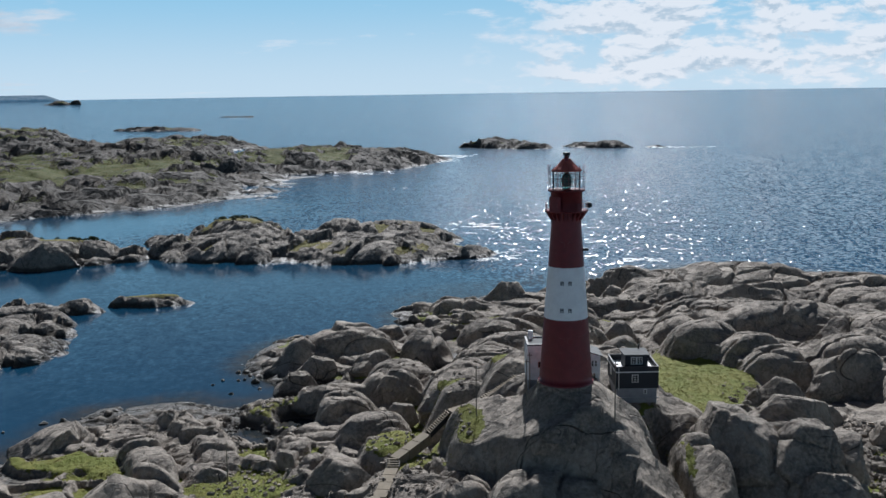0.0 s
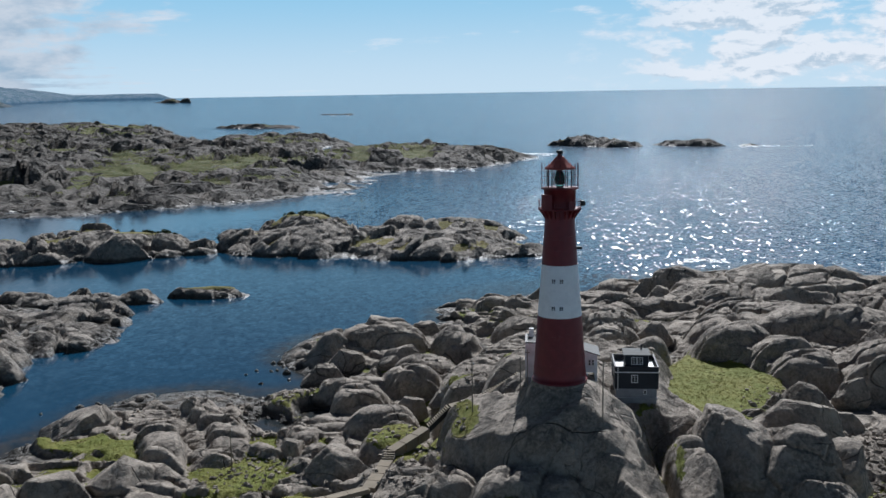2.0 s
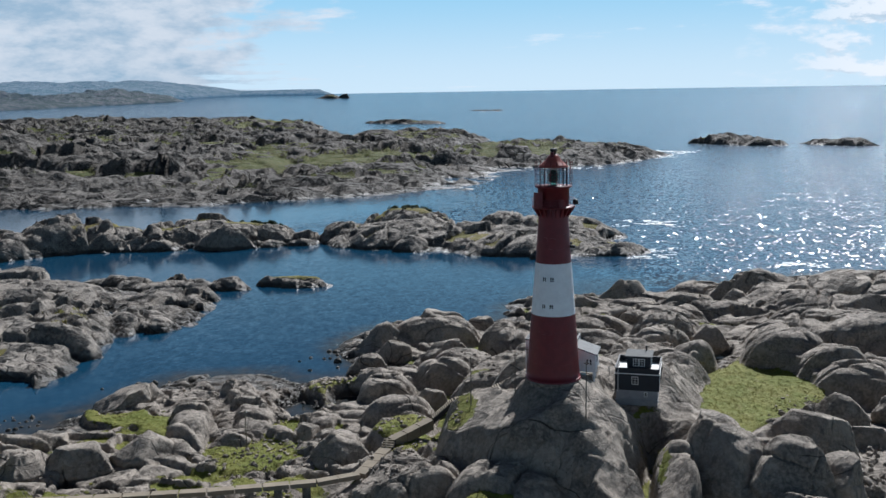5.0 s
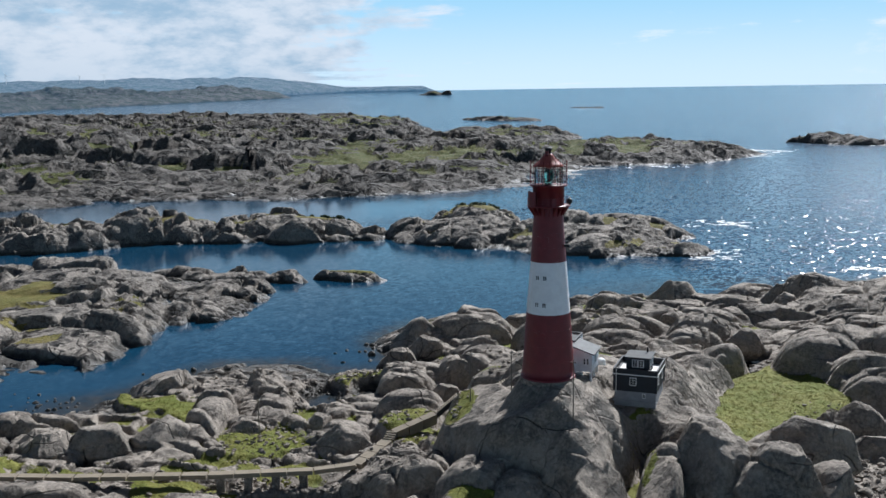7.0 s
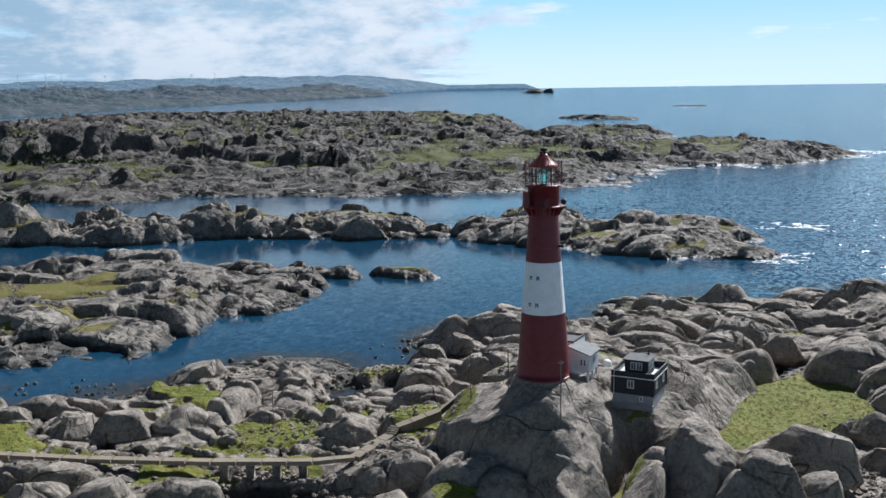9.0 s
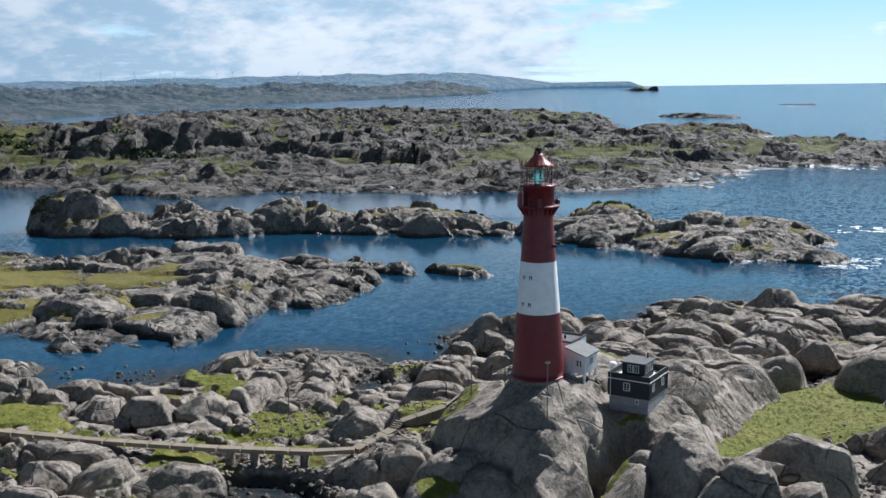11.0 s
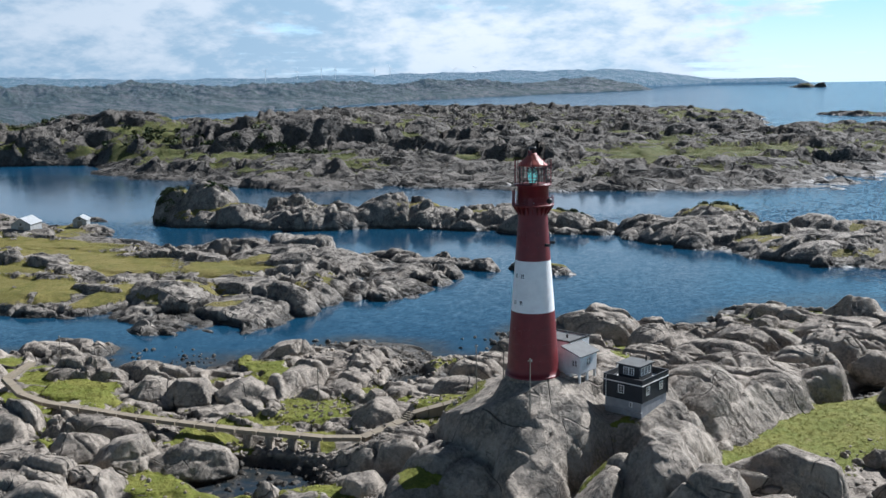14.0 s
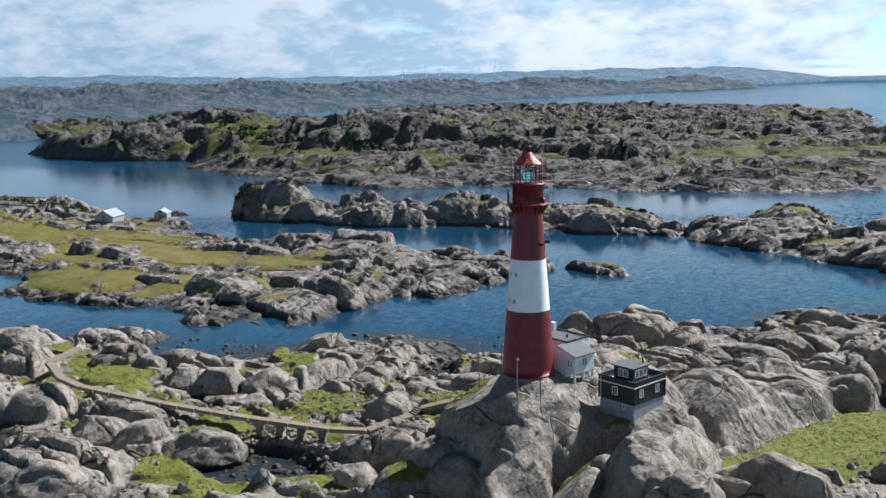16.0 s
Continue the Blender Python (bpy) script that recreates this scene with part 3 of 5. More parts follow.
ISLES = {
    "middle": dict(step=0.75, seed=200, block=(6.0, 2.3, 0.9), relief=(2.2, 0.9), rows=[
        (-96, 234, 34, 26, -38, 6.4, 3), (-100, 258, 22, 14, -20, 10.2, 3), (-48, 228, 42, 28, 4, 6.4, 3), (-46, 256, 40, 16, 0, 8.6, 2.5),
        (-14, 222, 15, 13, 0, 4.6, 3), (-128, 260, 14, 8, -40, 2.6, 3)], green=[(-104, 262, 16, 5, -30)]),
    "long": dict(soft=0.8, ledge=1.3, step=0.78, seed=300, block=(7.0, 2.6, 0.5), relief=(2.4, 0.9), rows=[
        (-312, 142, 15, 13, 20, 14.0, 3.5), (-296, 149, 16, 13, 40, 17.4, 3), (-278, 150, 14, 12, 30, 11.0, 4), (-240, 172, 24, 15, 40, 9.2, 3), (-294, 148, 26, 19, 35, 9.0, 3), (-258, 162, 26, 18, 40, 9.0, 3), (-218, 196, 30, 18, 35, 11.5, 3), (-184, 214, 28, 20, 20, 8.0, 3),
        (-158, 220, 27, 17, 22, 7.8, 3), (-186, 236, 24, 14, 20, 7.2, 3), (-136, 226, 14, 9, 15, 4.0, 3)], green=[(-156, 226, 12, 6, 20), (-312, 146, 9, 7, 30), (-286, 160, 6, 4, 20)]),
    "meadow": dict(soft=0.95, ledge=0.35, step=0.78, seed=400, block=(7.0, 2.6, 0.2), relief=(2.3, 0.85), rows=[
        (-150, 62, 32, 50, 30, 4.6, 5), (-196, 50, 62, 50, 30, 4.2, 6), (-280, 40, 80, 56, 20, 3.6, 6), (-168, 96, 36, 26, 30, 6.8, 3),
        (-156, 44, 14, 20, 20, 7.6, 3), (-122, 98, 16, 24, 30, 3.6, 3), (-196, 102, 26, 12, 20, 7.4, 3), (-134, 72, 12, 16, 10, 4.6, 3),
        (-148, 128, 16, 5, -10, 2.2, 3), (-312, 92, 26, 18, -20, 2.0, 4), (-346, 116, 11, 5, 20, 1.4, 3), (-330, 44, 50, 50, 0, 5.0, 3), (-390, 40, 60, 60, 0, 8.0, 3)],
        open=0.34, green=[(-311, 84, 20, 20, 0), (-232, 42, 46, 22, 25), (-270, 60, 30, 16, 20), (-200, 14, 26, 14, 30), (-176, 72, 18, 9, 40), (-310, 40, 30, 24, 0), (-166, 30, 6, 14, 20)]),
    "skerries": dict(step=0.6, seed=500, block=(4.5, 2.0, 0.2), relief=(1.4, 0.6), rows=[
        (-103, 140, 10.5, 4.5, 0, 2.8, 3), (-122, 132, 11, 4.5, -10, 2.2, 3), (-140, 131, 16, 6, 5, 2.4, 4), (-158, 133, 14, 5, 10, 1.9, 4), (-131, 141, 9, 3, 0, 1.2, 3), (-56, 68, 3, 2, 0, 0.8, 2)], green=[(-103, 141, 6, 2.5, 0)]),
    "outer_west": dict(step=2.0, seed=600, block=(10, 4, 0.3), relief=(2.4, 1.0), rows=[
        (48, 896, 52, 26, -25, 6.6, 3), (24, 910, 26, 16, 0, 6.0, 3)], green=[]),
    "outer_east": dict(step=2.0, seed=650, block=(10, 4, 0.3), relief=(1.8, 0.8), rows=[
        (140, 885, 38, 20, -30, 4.6, 3), (200, 866, 12, 8, 0, 1.4, 3)], green=[]),
    "sound": dict(step=3.0, seed=670, block=(12, 5, 0.3), relief=(2.6, 1.0), rows=[
        (-500, 1530, 74, 24, -20, 4.4, 3), (-455, 1512, 40, 16, -20, 4.0, 3)], green=[]),
    "lone": dict(step=3.5, seed=680, block=(12, 5, 0.3), relief=(1.6, 0.8), rows=[
        (-505, 2290, 34, 14, 0, 2.4, 3), (-545, 2300, 16, 10, 0, 1.6, 3)], green=[]),
    "horizon": dict(step=5.0, seed=690, block=(24, 9, 0.3), relief=(4.0, 1.6), rows=[
        (-1535, 3825, 48, 30, 20, 11, 2.5), (-1515, 3815, 26, 20, 20, 14, 2), (-1470, 3850, 20, 12, 20, 4, 3)], green=[]),
}


def isle_height(x, y, isle):
    s = isle["seed"]
    wx, wy = x + 9 * fractal(x, y, 26, 4, s), y + 9 * fractal(x, y, 26, 4, s + 7)
    h = mounds(wx, wy, isle["rows"])
    size, small_size, grain = isle["block"]
    a, b = isle["relief"]
    green = inside(wx, wy, isle["green"], 0.3) * (h > 1.5)
    rock, low, _ = fractured(x, y, size / 6.0, s + 10, grain, isle.get("open", 0.16), 1.4, 0.0, 0.7 * isle.get("soft", 0.7))
    rock = rock + 0.7 * isle.get("ledge", 0.7) * ledges(x, y, 7.0, s + 70, grain)
    outcrop = np.clip((rock - 0.55) / 0.3, 0, 1)
    amount = (1 - 0.9 * green * (1 - 0.8 * outcrop)) * np.clip((h + 3) / 5, 0.2, 1)
    h = h + amount * (0.62 * a * rock * (1 - 0.7 * low) - 1.1 * low) + 0.12 * fractal(x, y, 3, 3, s + 44)
    grass = np.clip(green * (1 - outcrop) + 0.9 * low * np.clip((h - 1.8) / 1.4, 0, 1), 0, 1) * np.clip((h - 1.3) / 0.8, 0, 1)
    return h + sea_rise(x, y), grass


def sea_rise(x, y):
    """Far out the sheet of the sea is bent up a little, so that it ends at the level of the true horizon."""
    r = np.hypot(x, y)
    return 39.5 * (np.clip(r - 1500, 0, None) / 3350) ** 2


MAIN_ROWS = [
    (-385, 305, 55, 30, -15, 4.5, 3), (-262, 392, 60, 42, 20, 6, 3), (-1250, 420, 160, 110, 20, 16, 4), (-1040, 520, 130, 100, 0, 24, 4),
    (-300, 520, 210, 200, 20, 9, 4), (-520, 470, 300, 210, 10, 15, 4), (-560, 430, 120, 85, 15, 36, 6), (-660, 360, 120, 85, 10, 29, 6), (-760, 300, 110, 75, 15, 20, 6),
    (-120, 680, 130, 90, 40, 13, 3), (-74, 728, 66, 48, 55, 7, 3), (-310, 640, 200, 150, 0, 10, 4), (-330, 960, 120, 90, 60, 9, 3), (-420, 820, 160, 160, 0, 10, 4),
    (-800, 760, 420, 420, 0, 14, 5), (-1000, 1180, 520, 380, -20, 15, 5), (-700, 1270, 160, 140, 60, 14, 4),
]
MAIN_INLETS = [(-180, 545, 45, 26, 20), (-590, 1150, 60, 45, 40)]


def main_height(x, y):
    wx, wy = x + 60 * fractal(x, y, 130, 5, 700), y + 60 * fractal(x, y, 130, 5, 707)
    h = mounds(wx, wy, MAIN_ROWS)
    cut = inside(wx, wy, MAIN_INLETS, 0.3)
    h = h * (1 - cut) - 3 * cut
    inland = np.clip((h - 4) / 5, 0, 1)
    open_field = np.clip(0.9 + 2.2 * fractal(x, y, 210, 4, 745) - np.clip((h - 13) / 5, 0, 0.9), 0, 1) * inland
    rock, low, _ = fractured(x, y, 2.0, 720, 0.3, 0.2 + 0.40 * open_field, 1.3, 0.0, 0.55)
    rock = rock + 1.0 * ledges(x, y, 22.0, 770, 0.3)
    h = h + np.clip((h + 3) / 9, 0.25, 1) * (1 + 0.35 * np.clip((h - 12) / 8, 0, 1)) * (2.1 * rock * (1 - 0.88 * low) - 1.6 * low) + 5 * fractal(x, y, 120, 4, 740) * inland + 0.6 * fractal(x, y, 14, 3, 741)
    field = np.clip((open_field - 0.45) / 0.2, 0, 1) * np.clip((0.9 - rock) / 0.6, 0, 1)
    grass = np.clip(low + field, 0, 1) * np.clip((h - 3.5) / 2, 0, 1) * np.clip(inland * 1.5, 0, 1)
    return h + sea_rise(x, y), grass


def sheet_mesh(name, xs, ys, height, floor=-1.6):
    """A sheet of ground over the plan, without what lies deep under the water."""
    gx, gy = np.meshgrid(xs, ys)
    h, grass = height(gx, gy)
    gu, gv = np.gradient(h, ys, xs)
    grass = grass * np.clip((1.25 - np.hypot(gu, gv)) / 0.5, 0, 1)
    sea = sea_rise(gx, gy)
    n, m = gx.shape
    k = np.arange(n * m).reshape(n, m)
    quads = np.stack([k[:-1, :-1], k[:-1, 1:], k[1:, 1:], k[1:, :-1]], -1).reshape(-1, 4)
    rel = (h - sea).ravel()
    quads = quads[rel[quads].max(1) > floor]
    used = np.unique(quads)
    remap = np.full(n * m, -1)
    remap[used] = np.arange(len(used))
    quads = remap[quads]
    verts = np.stack([gx.ravel(), gy.ravel(), h.ravel()], -1)[used]
    mesh = bpy.data.meshes.new(name)
    mesh.vertices.add(len(verts))
    mesh.vertices.foreach_set("co", verts.astype(np.float32).ravel())
    mesh.loops.add(quads.size)
    mesh.loops.foreach_set("vertex_index", quads.astype(np.int32).ravel())
    mesh.polygons.add(len(quads))
    mesh.polygons.foreach_set("loop_start", np.arange(0, quads.size, 4, dtype=np.int32))
    mesh.polygons.foreach_set("use_smooth", np.ones(len(quads), dtype=bool))
    mesh.attributes.new("grass", "FLOAT", "POINT").data.foreach_set("value", grass.ravel()[used].astype(np.float32))
    mesh.update()
    mesh.validate()
    return mesh


def steps(lo, hi, step):
    return np.arange(lo, hi + step * 0.5, step)


def land(name, mesh, mat, label, category="island"):
    mesh.materials.append(mat)
    return tagged(new(name, mesh), label, category, kind="structure")


HOME_STEP = 0.34
HOME_X, HOME_Y = steps(-165, 118, HOME_STEP), steps(-74, 202, HOME_STEP)
HOME_GRID = []


def home_sheet(gx, gy):
    """The island's heights row by row, kept for the things that stand on it."""
    rows = [home_height(gx[i:i + 24], gy[i:i + 24]) for i in range(0, len(gx), 24)]
    HOME_GRID.extend([np.concatenate([r[0] for r in rows]), np.concatenate([r[1] for r in rows])])
    return HOME_GRID[0], HOME_GRID[1]


def home_at(x, y, which=0):
    """Height (0) or grass (1) at places on the island, from the sheet."""
    u = np.clip((np.asarray(x, float) - HOME_X[0]) / HOME_STEP, 0, len(HOME_X) - 1.001)
    v = np.clip((np.asarray(y, float) - HOME_Y[0]) / HOME_STEP, 0, len(HOME_Y) - 1.001)
    i, j = np.floor(u).astype(int), np.floor(v).astype(int)
    a, b, g = u - i, v - j, HOME_GRID[which]
    return (g[j, i] * (1 - a) + g[j, i + 1] * a) * (1 - b) + (g[j + 1, i] * (1 - a) + g[j + 1, i + 1] * a) * b


land("ground", sheet_mesh("ground", HOME_X, HOME_Y, home_sheet), ROCK,
     "bare rounded granite island with cracks, grass hollows and pools", "ground")
ISLE_LABELS = {
    "middle": "low grey granite islet with a grassy crown", "long": "long craggy granite islet with a steep dome",
    "meadow": "flat granite island with wide yellow-green meadow", "skerries": "small wet rock skerries just above the sea",
    "outer_west": "dark bare skerry far out in the sea", "outer_east": "low dark skerry with surf round it",
    "sound": "low bare rock island off the headland", "lone": "tiny wave-washed skerry alone in the sea", "horizon": "distant steep rocky islet near the horizon",
}
for key, isle in ISLES.items():
    r = isle["rows"]
    x0, x1 = min(a[0] - max(a[2:4]) for a in r) - 10, max(a[0] + max(a[2:4]) for a in r) + 10
    y0, y1 = min(a[1] - max(a[2:4]) for a in r) - 10, max(a[1] + max(a[2:4]) for a in r) + 10
    land("island", sheet_mesh("island", steps(x0, x1, isle["step"]), steps(y0, y1, isle["step"]), lambda x, y, i=isle: isle_height(x, y, i)),
         ISLE_ROCK if isle["step"] < 1 else FAR_ROCK, ISLE_LABELS[key])
land("headland", sheet_mesh("headland", steps(-1650, 30, 2.8), steps(170, 1700, 3.2), main_height, -3.0), FAR_ROCK,
     "broad rocky headland with crags and rough pasture", "headland")


def build_sea():
    rings = np.concatenate([np.arange(0, 330, 4.0), np.geomspace(330, 4850, 90)])
    around = 240
    a = np.linspace(0, 2 * math.pi, around, endpoint=False)
    verts, faces = [(0.0, 0.0, 0.0)], []
    for r in rings[1:]:
        for t in a:
            verts.append((r * math.cos(t), r * math.sin(t), 0.0))
    v = np.array(verts)
    v[:, 2] = sea_rise(v[:, 0], v[:, 1])
    for j in range(around):
        faces.append((0, 1 + j, 1 + (j + 1) % around))
    for i in range(len(rings) - 2):
        b = 1 + i * around
        for j in range(around):
            k = (j + 1) % around
            faces.append((b + j, b + around + j, b + around + k, b + k))
    mesh = bpy.data.meshes.new("water")
    mesh.from_pydata(v.tolist(), [], faces)
    mesh.polygons.foreach_set("use_smooth", np.ones(len(faces), dtype=bool))
    x, y = v[:, 0], v[:, 1]
    bottom = home_height(x, y)[0]
    near = (np.hypot(x, y) < 300)
    mesh.attributes.new("shallow", "FLOAT", "POINT").data.foreach_set("value", (near * np.clip((bottom + 4.5) / 4.0, 0, 1)).astype(np.float32))
    sheltered = inside(x, y, [(-150, 150, 150, 110, 40), (-300, 230, 260, 90, 40), (-60, 30, 110, 120, 0), (-55, 140, 75, 75, 0), (-500, 150, 300, 120, 20), (-200, 0, 130, 120, 0)], 0.35)
    mesh.attributes.new("open_sea", "FLOAT", "POINT").data.foreach_set("value", (1 - sheltered).astype(np.float32))
    mesh.materials.append(WATER)
    return tagged(new("water", mesh), "deep blue sea with small waves and sun glitter", "sea", kind="structure")


build_sea()


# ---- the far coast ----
def hill_material(name, haze_glow):
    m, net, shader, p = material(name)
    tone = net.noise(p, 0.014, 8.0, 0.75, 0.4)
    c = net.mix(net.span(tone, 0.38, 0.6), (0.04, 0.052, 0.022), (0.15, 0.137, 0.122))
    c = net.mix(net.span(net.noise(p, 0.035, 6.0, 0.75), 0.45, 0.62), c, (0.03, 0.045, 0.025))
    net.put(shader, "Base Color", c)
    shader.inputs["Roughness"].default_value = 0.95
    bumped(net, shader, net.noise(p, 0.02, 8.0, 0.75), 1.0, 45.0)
    # blue air haze put in as emission; the hills give off no light
    shader.inputs["Emission Color"].default_value = (*haze_glow, 1)
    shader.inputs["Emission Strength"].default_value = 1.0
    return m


SHORE = ((21.0, 4560), (24, 4420), (28, 4150), (31.5, 3880), (38, 3400), (44, 3000), (50, 2500), (58, 2050), (66, 1600), (74, 1150), (84, 1100), (100, 1100))


def far_hills(name, first, low, high, seed, mat, label, top, bearings):
    """A coast on the far side of the sound, laid out by bearing and distance."""
    b = np.radians(np.arange(bearings[0], bearings[1], 0.11))
    k = np.linspace(0, 1, 120)
    shore = np.interp(np.degrees(b), [s[0] for s in SHORE], [s[1] for s in SHORE]) * first
    far = np.full_like(b, high)
    start = shore + 60 * np.array([noise.noise((t * 40.0, seed, 0)) for t in b])
    start = np.minimum(np.maximum(start, low), far - 60)
    r = start[None, :] + (far - start)[None, :] * k[:, None]
    x, y = -r * np.sin(b)[None, :], r * np.cos(b)[None, :]
    inland = np.clip((r - start[None, :]) / 500, 0, 1)
    ridge = 1 - np.abs(2 * fractal(x, y, 1300, 5, seed, 0.45))
    rough = fractal(x, y, 170, 5, seed + 3, 0.62)
    end = np.clip((np.degrees(b) - bearings[0]) / 0.8, 0, 1)[None, :]
    h = sea_rise(x, y) + (np.sqrt(inland) * end) * (top * (0.52 + 0.20 * ridge) + (1.0 if top < 80 else 0.35) * (34 * rough + 26 * (0.25 - np.abs(fractal(x, y, 75, 4, seed + 8, 0.6)))) * np.clip(inland + 0.25, 0, 1)) - 1.5 * (k[:, None] == 0)
    n, m = x.shape
    mesh = bpy.data.meshes.new(name)
    q = np.arange(n * m).reshape(n, m)
    faces = np.stack([q[:-1, :-1], q[1:, :-1], q[1:, 1:], q[:-1, 1:]], -1).reshape(-1, 4)
    mesh.from_pydata(np.stack([x.ravel(), y.ravel(), h.ravel()], -1).tolist(), [], faces.tolist())
    mesh.polygons.foreach_set("use_smooth", np.ones(len(faces), dtype=bool))
    mesh.materials.append(mat)
    return tagged(new(name, mesh), label, "hills", kind="structure")


# the farther range gets the stronger painted haze
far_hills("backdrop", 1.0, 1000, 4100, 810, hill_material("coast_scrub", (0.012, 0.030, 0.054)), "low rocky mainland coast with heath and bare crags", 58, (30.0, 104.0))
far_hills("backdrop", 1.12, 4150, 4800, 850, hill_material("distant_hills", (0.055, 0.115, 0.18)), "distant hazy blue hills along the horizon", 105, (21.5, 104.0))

# ---- builders ----
def part(name, bm, mat, parent=None, label="", smooth=False):
    mesh = bpy.data.meshes.new(name)
    bm.normal_update()
    bm.to_mesh(mesh)
    bm.free()
    if smooth:
        mesh.polygons.foreach_set("use_smooth", np.ones(len(mesh.polygons), dtype=bool))
    mesh.materials.append(mat)
    ob = new(name, mesh)
    ob.parent = parent
    if label:
        tagged(ob, label)
    return ob


def shared(name, mesh, mat, parent, m):
    """One more object on a mesh that is already there."""
    ob = new(name, mesh)
    ob.parent = parent
    ob.matrix_local = m
    return ob


def thing(name, place, label, category, group="", turn=0.0):
    e = new(name)
    e.location, e.rotation_euler = place, (0, 0, radians(turn))
    return tagged(e, label, category, group)


def box(x0, x1, y0, y1, z0, z1, bevel=0.0, bm=None):
    own = bmesh.new()
    bmesh.ops.create_cube(own, size=1.0)
    for v in own.verts:
        v.co = ((x0 + x1) / 2 + v.co.x * (x1 - x0), (y0 + y1) / 2 + v.co.y * (y1 - y0), (z0 + z1) / 2 + v.co.z * (z1 - z0))
    if bevel:
        bmesh.ops.bevel(own, geom=own.edges, offset=bevel, segments=2, affect="EDGES")
    return own if bm is None else merge(bm, own)


def merge(bm, other):
    mesh = bpy.data.meshes.new("tmp")
    other.to_mesh(mesh)
    other.free()
    bm.from_mesh(mesh)
    bpy.data.meshes.remove(mesh)
    return bm


def rod(a, b, r, around=8, bm=None, r2=None):
    own = bmesh.new()
    a, b = Vector(a), Vector(b)
    bmesh.ops.create_cone(own, cap_ends=True, segments=around, radius1=r, radius2=r if r2 is None else r2, depth=(b - a).length)
    turn = (b - a).to_track_quat("Z", "Y").to_matrix().to_4x4()
    own.transform(Matrix.Translation((a + b) / 2) @ turn)
    return own if bm is None else merge(bm, own)


def lathe(profile, around=72, bm=None):
    own = bmesh.new()
    rings = [[own.verts.new((r * math.cos(2 * math.pi * i / around), r * math.sin(2 * math.pi * i / around), z)) for i in range(around)] if r > 1e-6 else [own.verts.new((0, 0, z))] for r, z in profile]
    for a, b in zip(rings, rings[1:]):
        for i in range(around):
            j = (i + 1) % around
            ring = [a[i % len(a)], a[j % len(a)], b[j % len(b)], b[i % len(b)]]
            own.faces.new(list(dict.fromkeys(ring)))
    return own if bm is None else merge(bm, own)


def hoop(r, z, thick, around=64, tall=None):
    tall = tall or thick
    return lathe([(r - thick / 2, z - tall / 2), (r + thick / 2, z - tall / 2), (r + thick / 2, z + tall / 2), (r - thick / 2, z + tall / 2), (r - thick / 2, z - tall / 2)], around)


def glass_material():
    m, net, shader, p = material("window_glass")
    shader.inputs["Base Color"].default_value = (0.02, 0.025, 0.03, 1)
    shader.inputs["Roughness"].default_value = 0.06
    bumped(net, shader, net.noise(p, 1.2, 2.0), 0.04, 0.05)
    return m


def clear_glass(name, tint, rough=0.02, ior=1.45):
    m, net, shader, p = material(name)
    shader.inputs["Base Color"].default_value = (*tint, 1)
    shader.inputs["Transmission Weight"].default_value = 1.0
    shader.inputs["Roughness"].default_value = rough
    shader.inputs["IOR"].default_value = ior
    return m


def plank_material(name, colour):
    """Painted boards: grooves at the joints, faded paint."""
    m, net, shader, p = material(name)
    fade = net.noise(p, 0.7, 5.0, 0.6)
    streak = net.noise(net.node("ShaderNodeVectorMath", {"operation": "MULTIPLY"}, i0=p, i1=(1.0, 1.0, 0.15)).outputs[0], 6.0, 5.0, 0.7)
    c = net.mix(net.span(fade, 0.3, 0.7), tuple(v * 0.8 for v in colour), tuple(min(1, v * 1.15) for v in colour))
    c = net.mix(net.math("MULTIPLY", net.span(streak, 0.5, 0.8), 0.3), c, tuple(min(1.0, v * 1.5 + 0.02) for v in colour))
    net.put(shader, "Base Color", c)
    shader.inputs["Roughness"].default_value = 0.62
    wave = net.node("ShaderNodeTexWave", {"bands_direction": "Z"}, Vector=p, Scale=1.1).outputs["Fac"]
    bumped(net, shader, wave, 0.25, 0.03)
    return m


RED = paint_material("red_iron_paint", (0.175, 0.016, 0.020), 0.45, 0.07)
ROOF_RED = paint_material("red_roof_paint", (0.40, 0.085, 0.06), 0.42, 0.12, dirt=(0.30, 0.16, 0.10))
WHITE = paint_material("white_iron_paint", (0.92, 0.925, 0.93), 0.45, 0.004, dirt=(0.75, 0.72, 0.68), faded=0.97)
WALL_WHITE = paint_material("white_wall_paint", (0.88, 0.885, 0.885), 0.7, 0.03, dirt=(0.55, 0.5, 0.45))
TRIM_WHITE = paint_material("white_trim_paint", (0.80, 0.80, 0.78), 0.55, 0.04, dirt=(0.5, 0.46, 0.4))
DARK_BOARD = plank_material("blue_black_boards", (0.016, 0.020, 0.028))
GREY_WALL = paint_material("grey_plaster", (0.30, 0.31, 0.33), 0.8, 0.14, dirt=(0.16, 0.15, 0.14))
ROOF_FELT = paint_material("grey_roofing_felt", (0.12, 0.125, 0.125), 0.85, 0.15, dirt=(0.09, 0.09, 0.085))
SLATE = paint_material("grey_slate", (0.13, 0.138, 0.14), 0.75, 0.15, dirt=(0.12, 0.12, 0.115))
BLACK_IRON = paint_material("black_iron", (0.02, 0.019, 0.019), 0.5, 0.15)
DECK = paint_material("pale_deck_sheet", (0.72, 0.72, 0.70), 0.6, 0.1, dirt=(0.4, 0.38, 0.34))
CONCRETE = paint_material("weathered_concrete", (0.27, 0.225, 0.165), 0.88, 0.2, grain=1.2, dirt=(0.15, 0.135, 0.11))
OLD_WOOD = paint_material("grey_weathered_wood", (0.23, 0.205, 0.17), 0.85, 0.2, grain=2.5, dirt=(0.10, 0.085, 0.07))
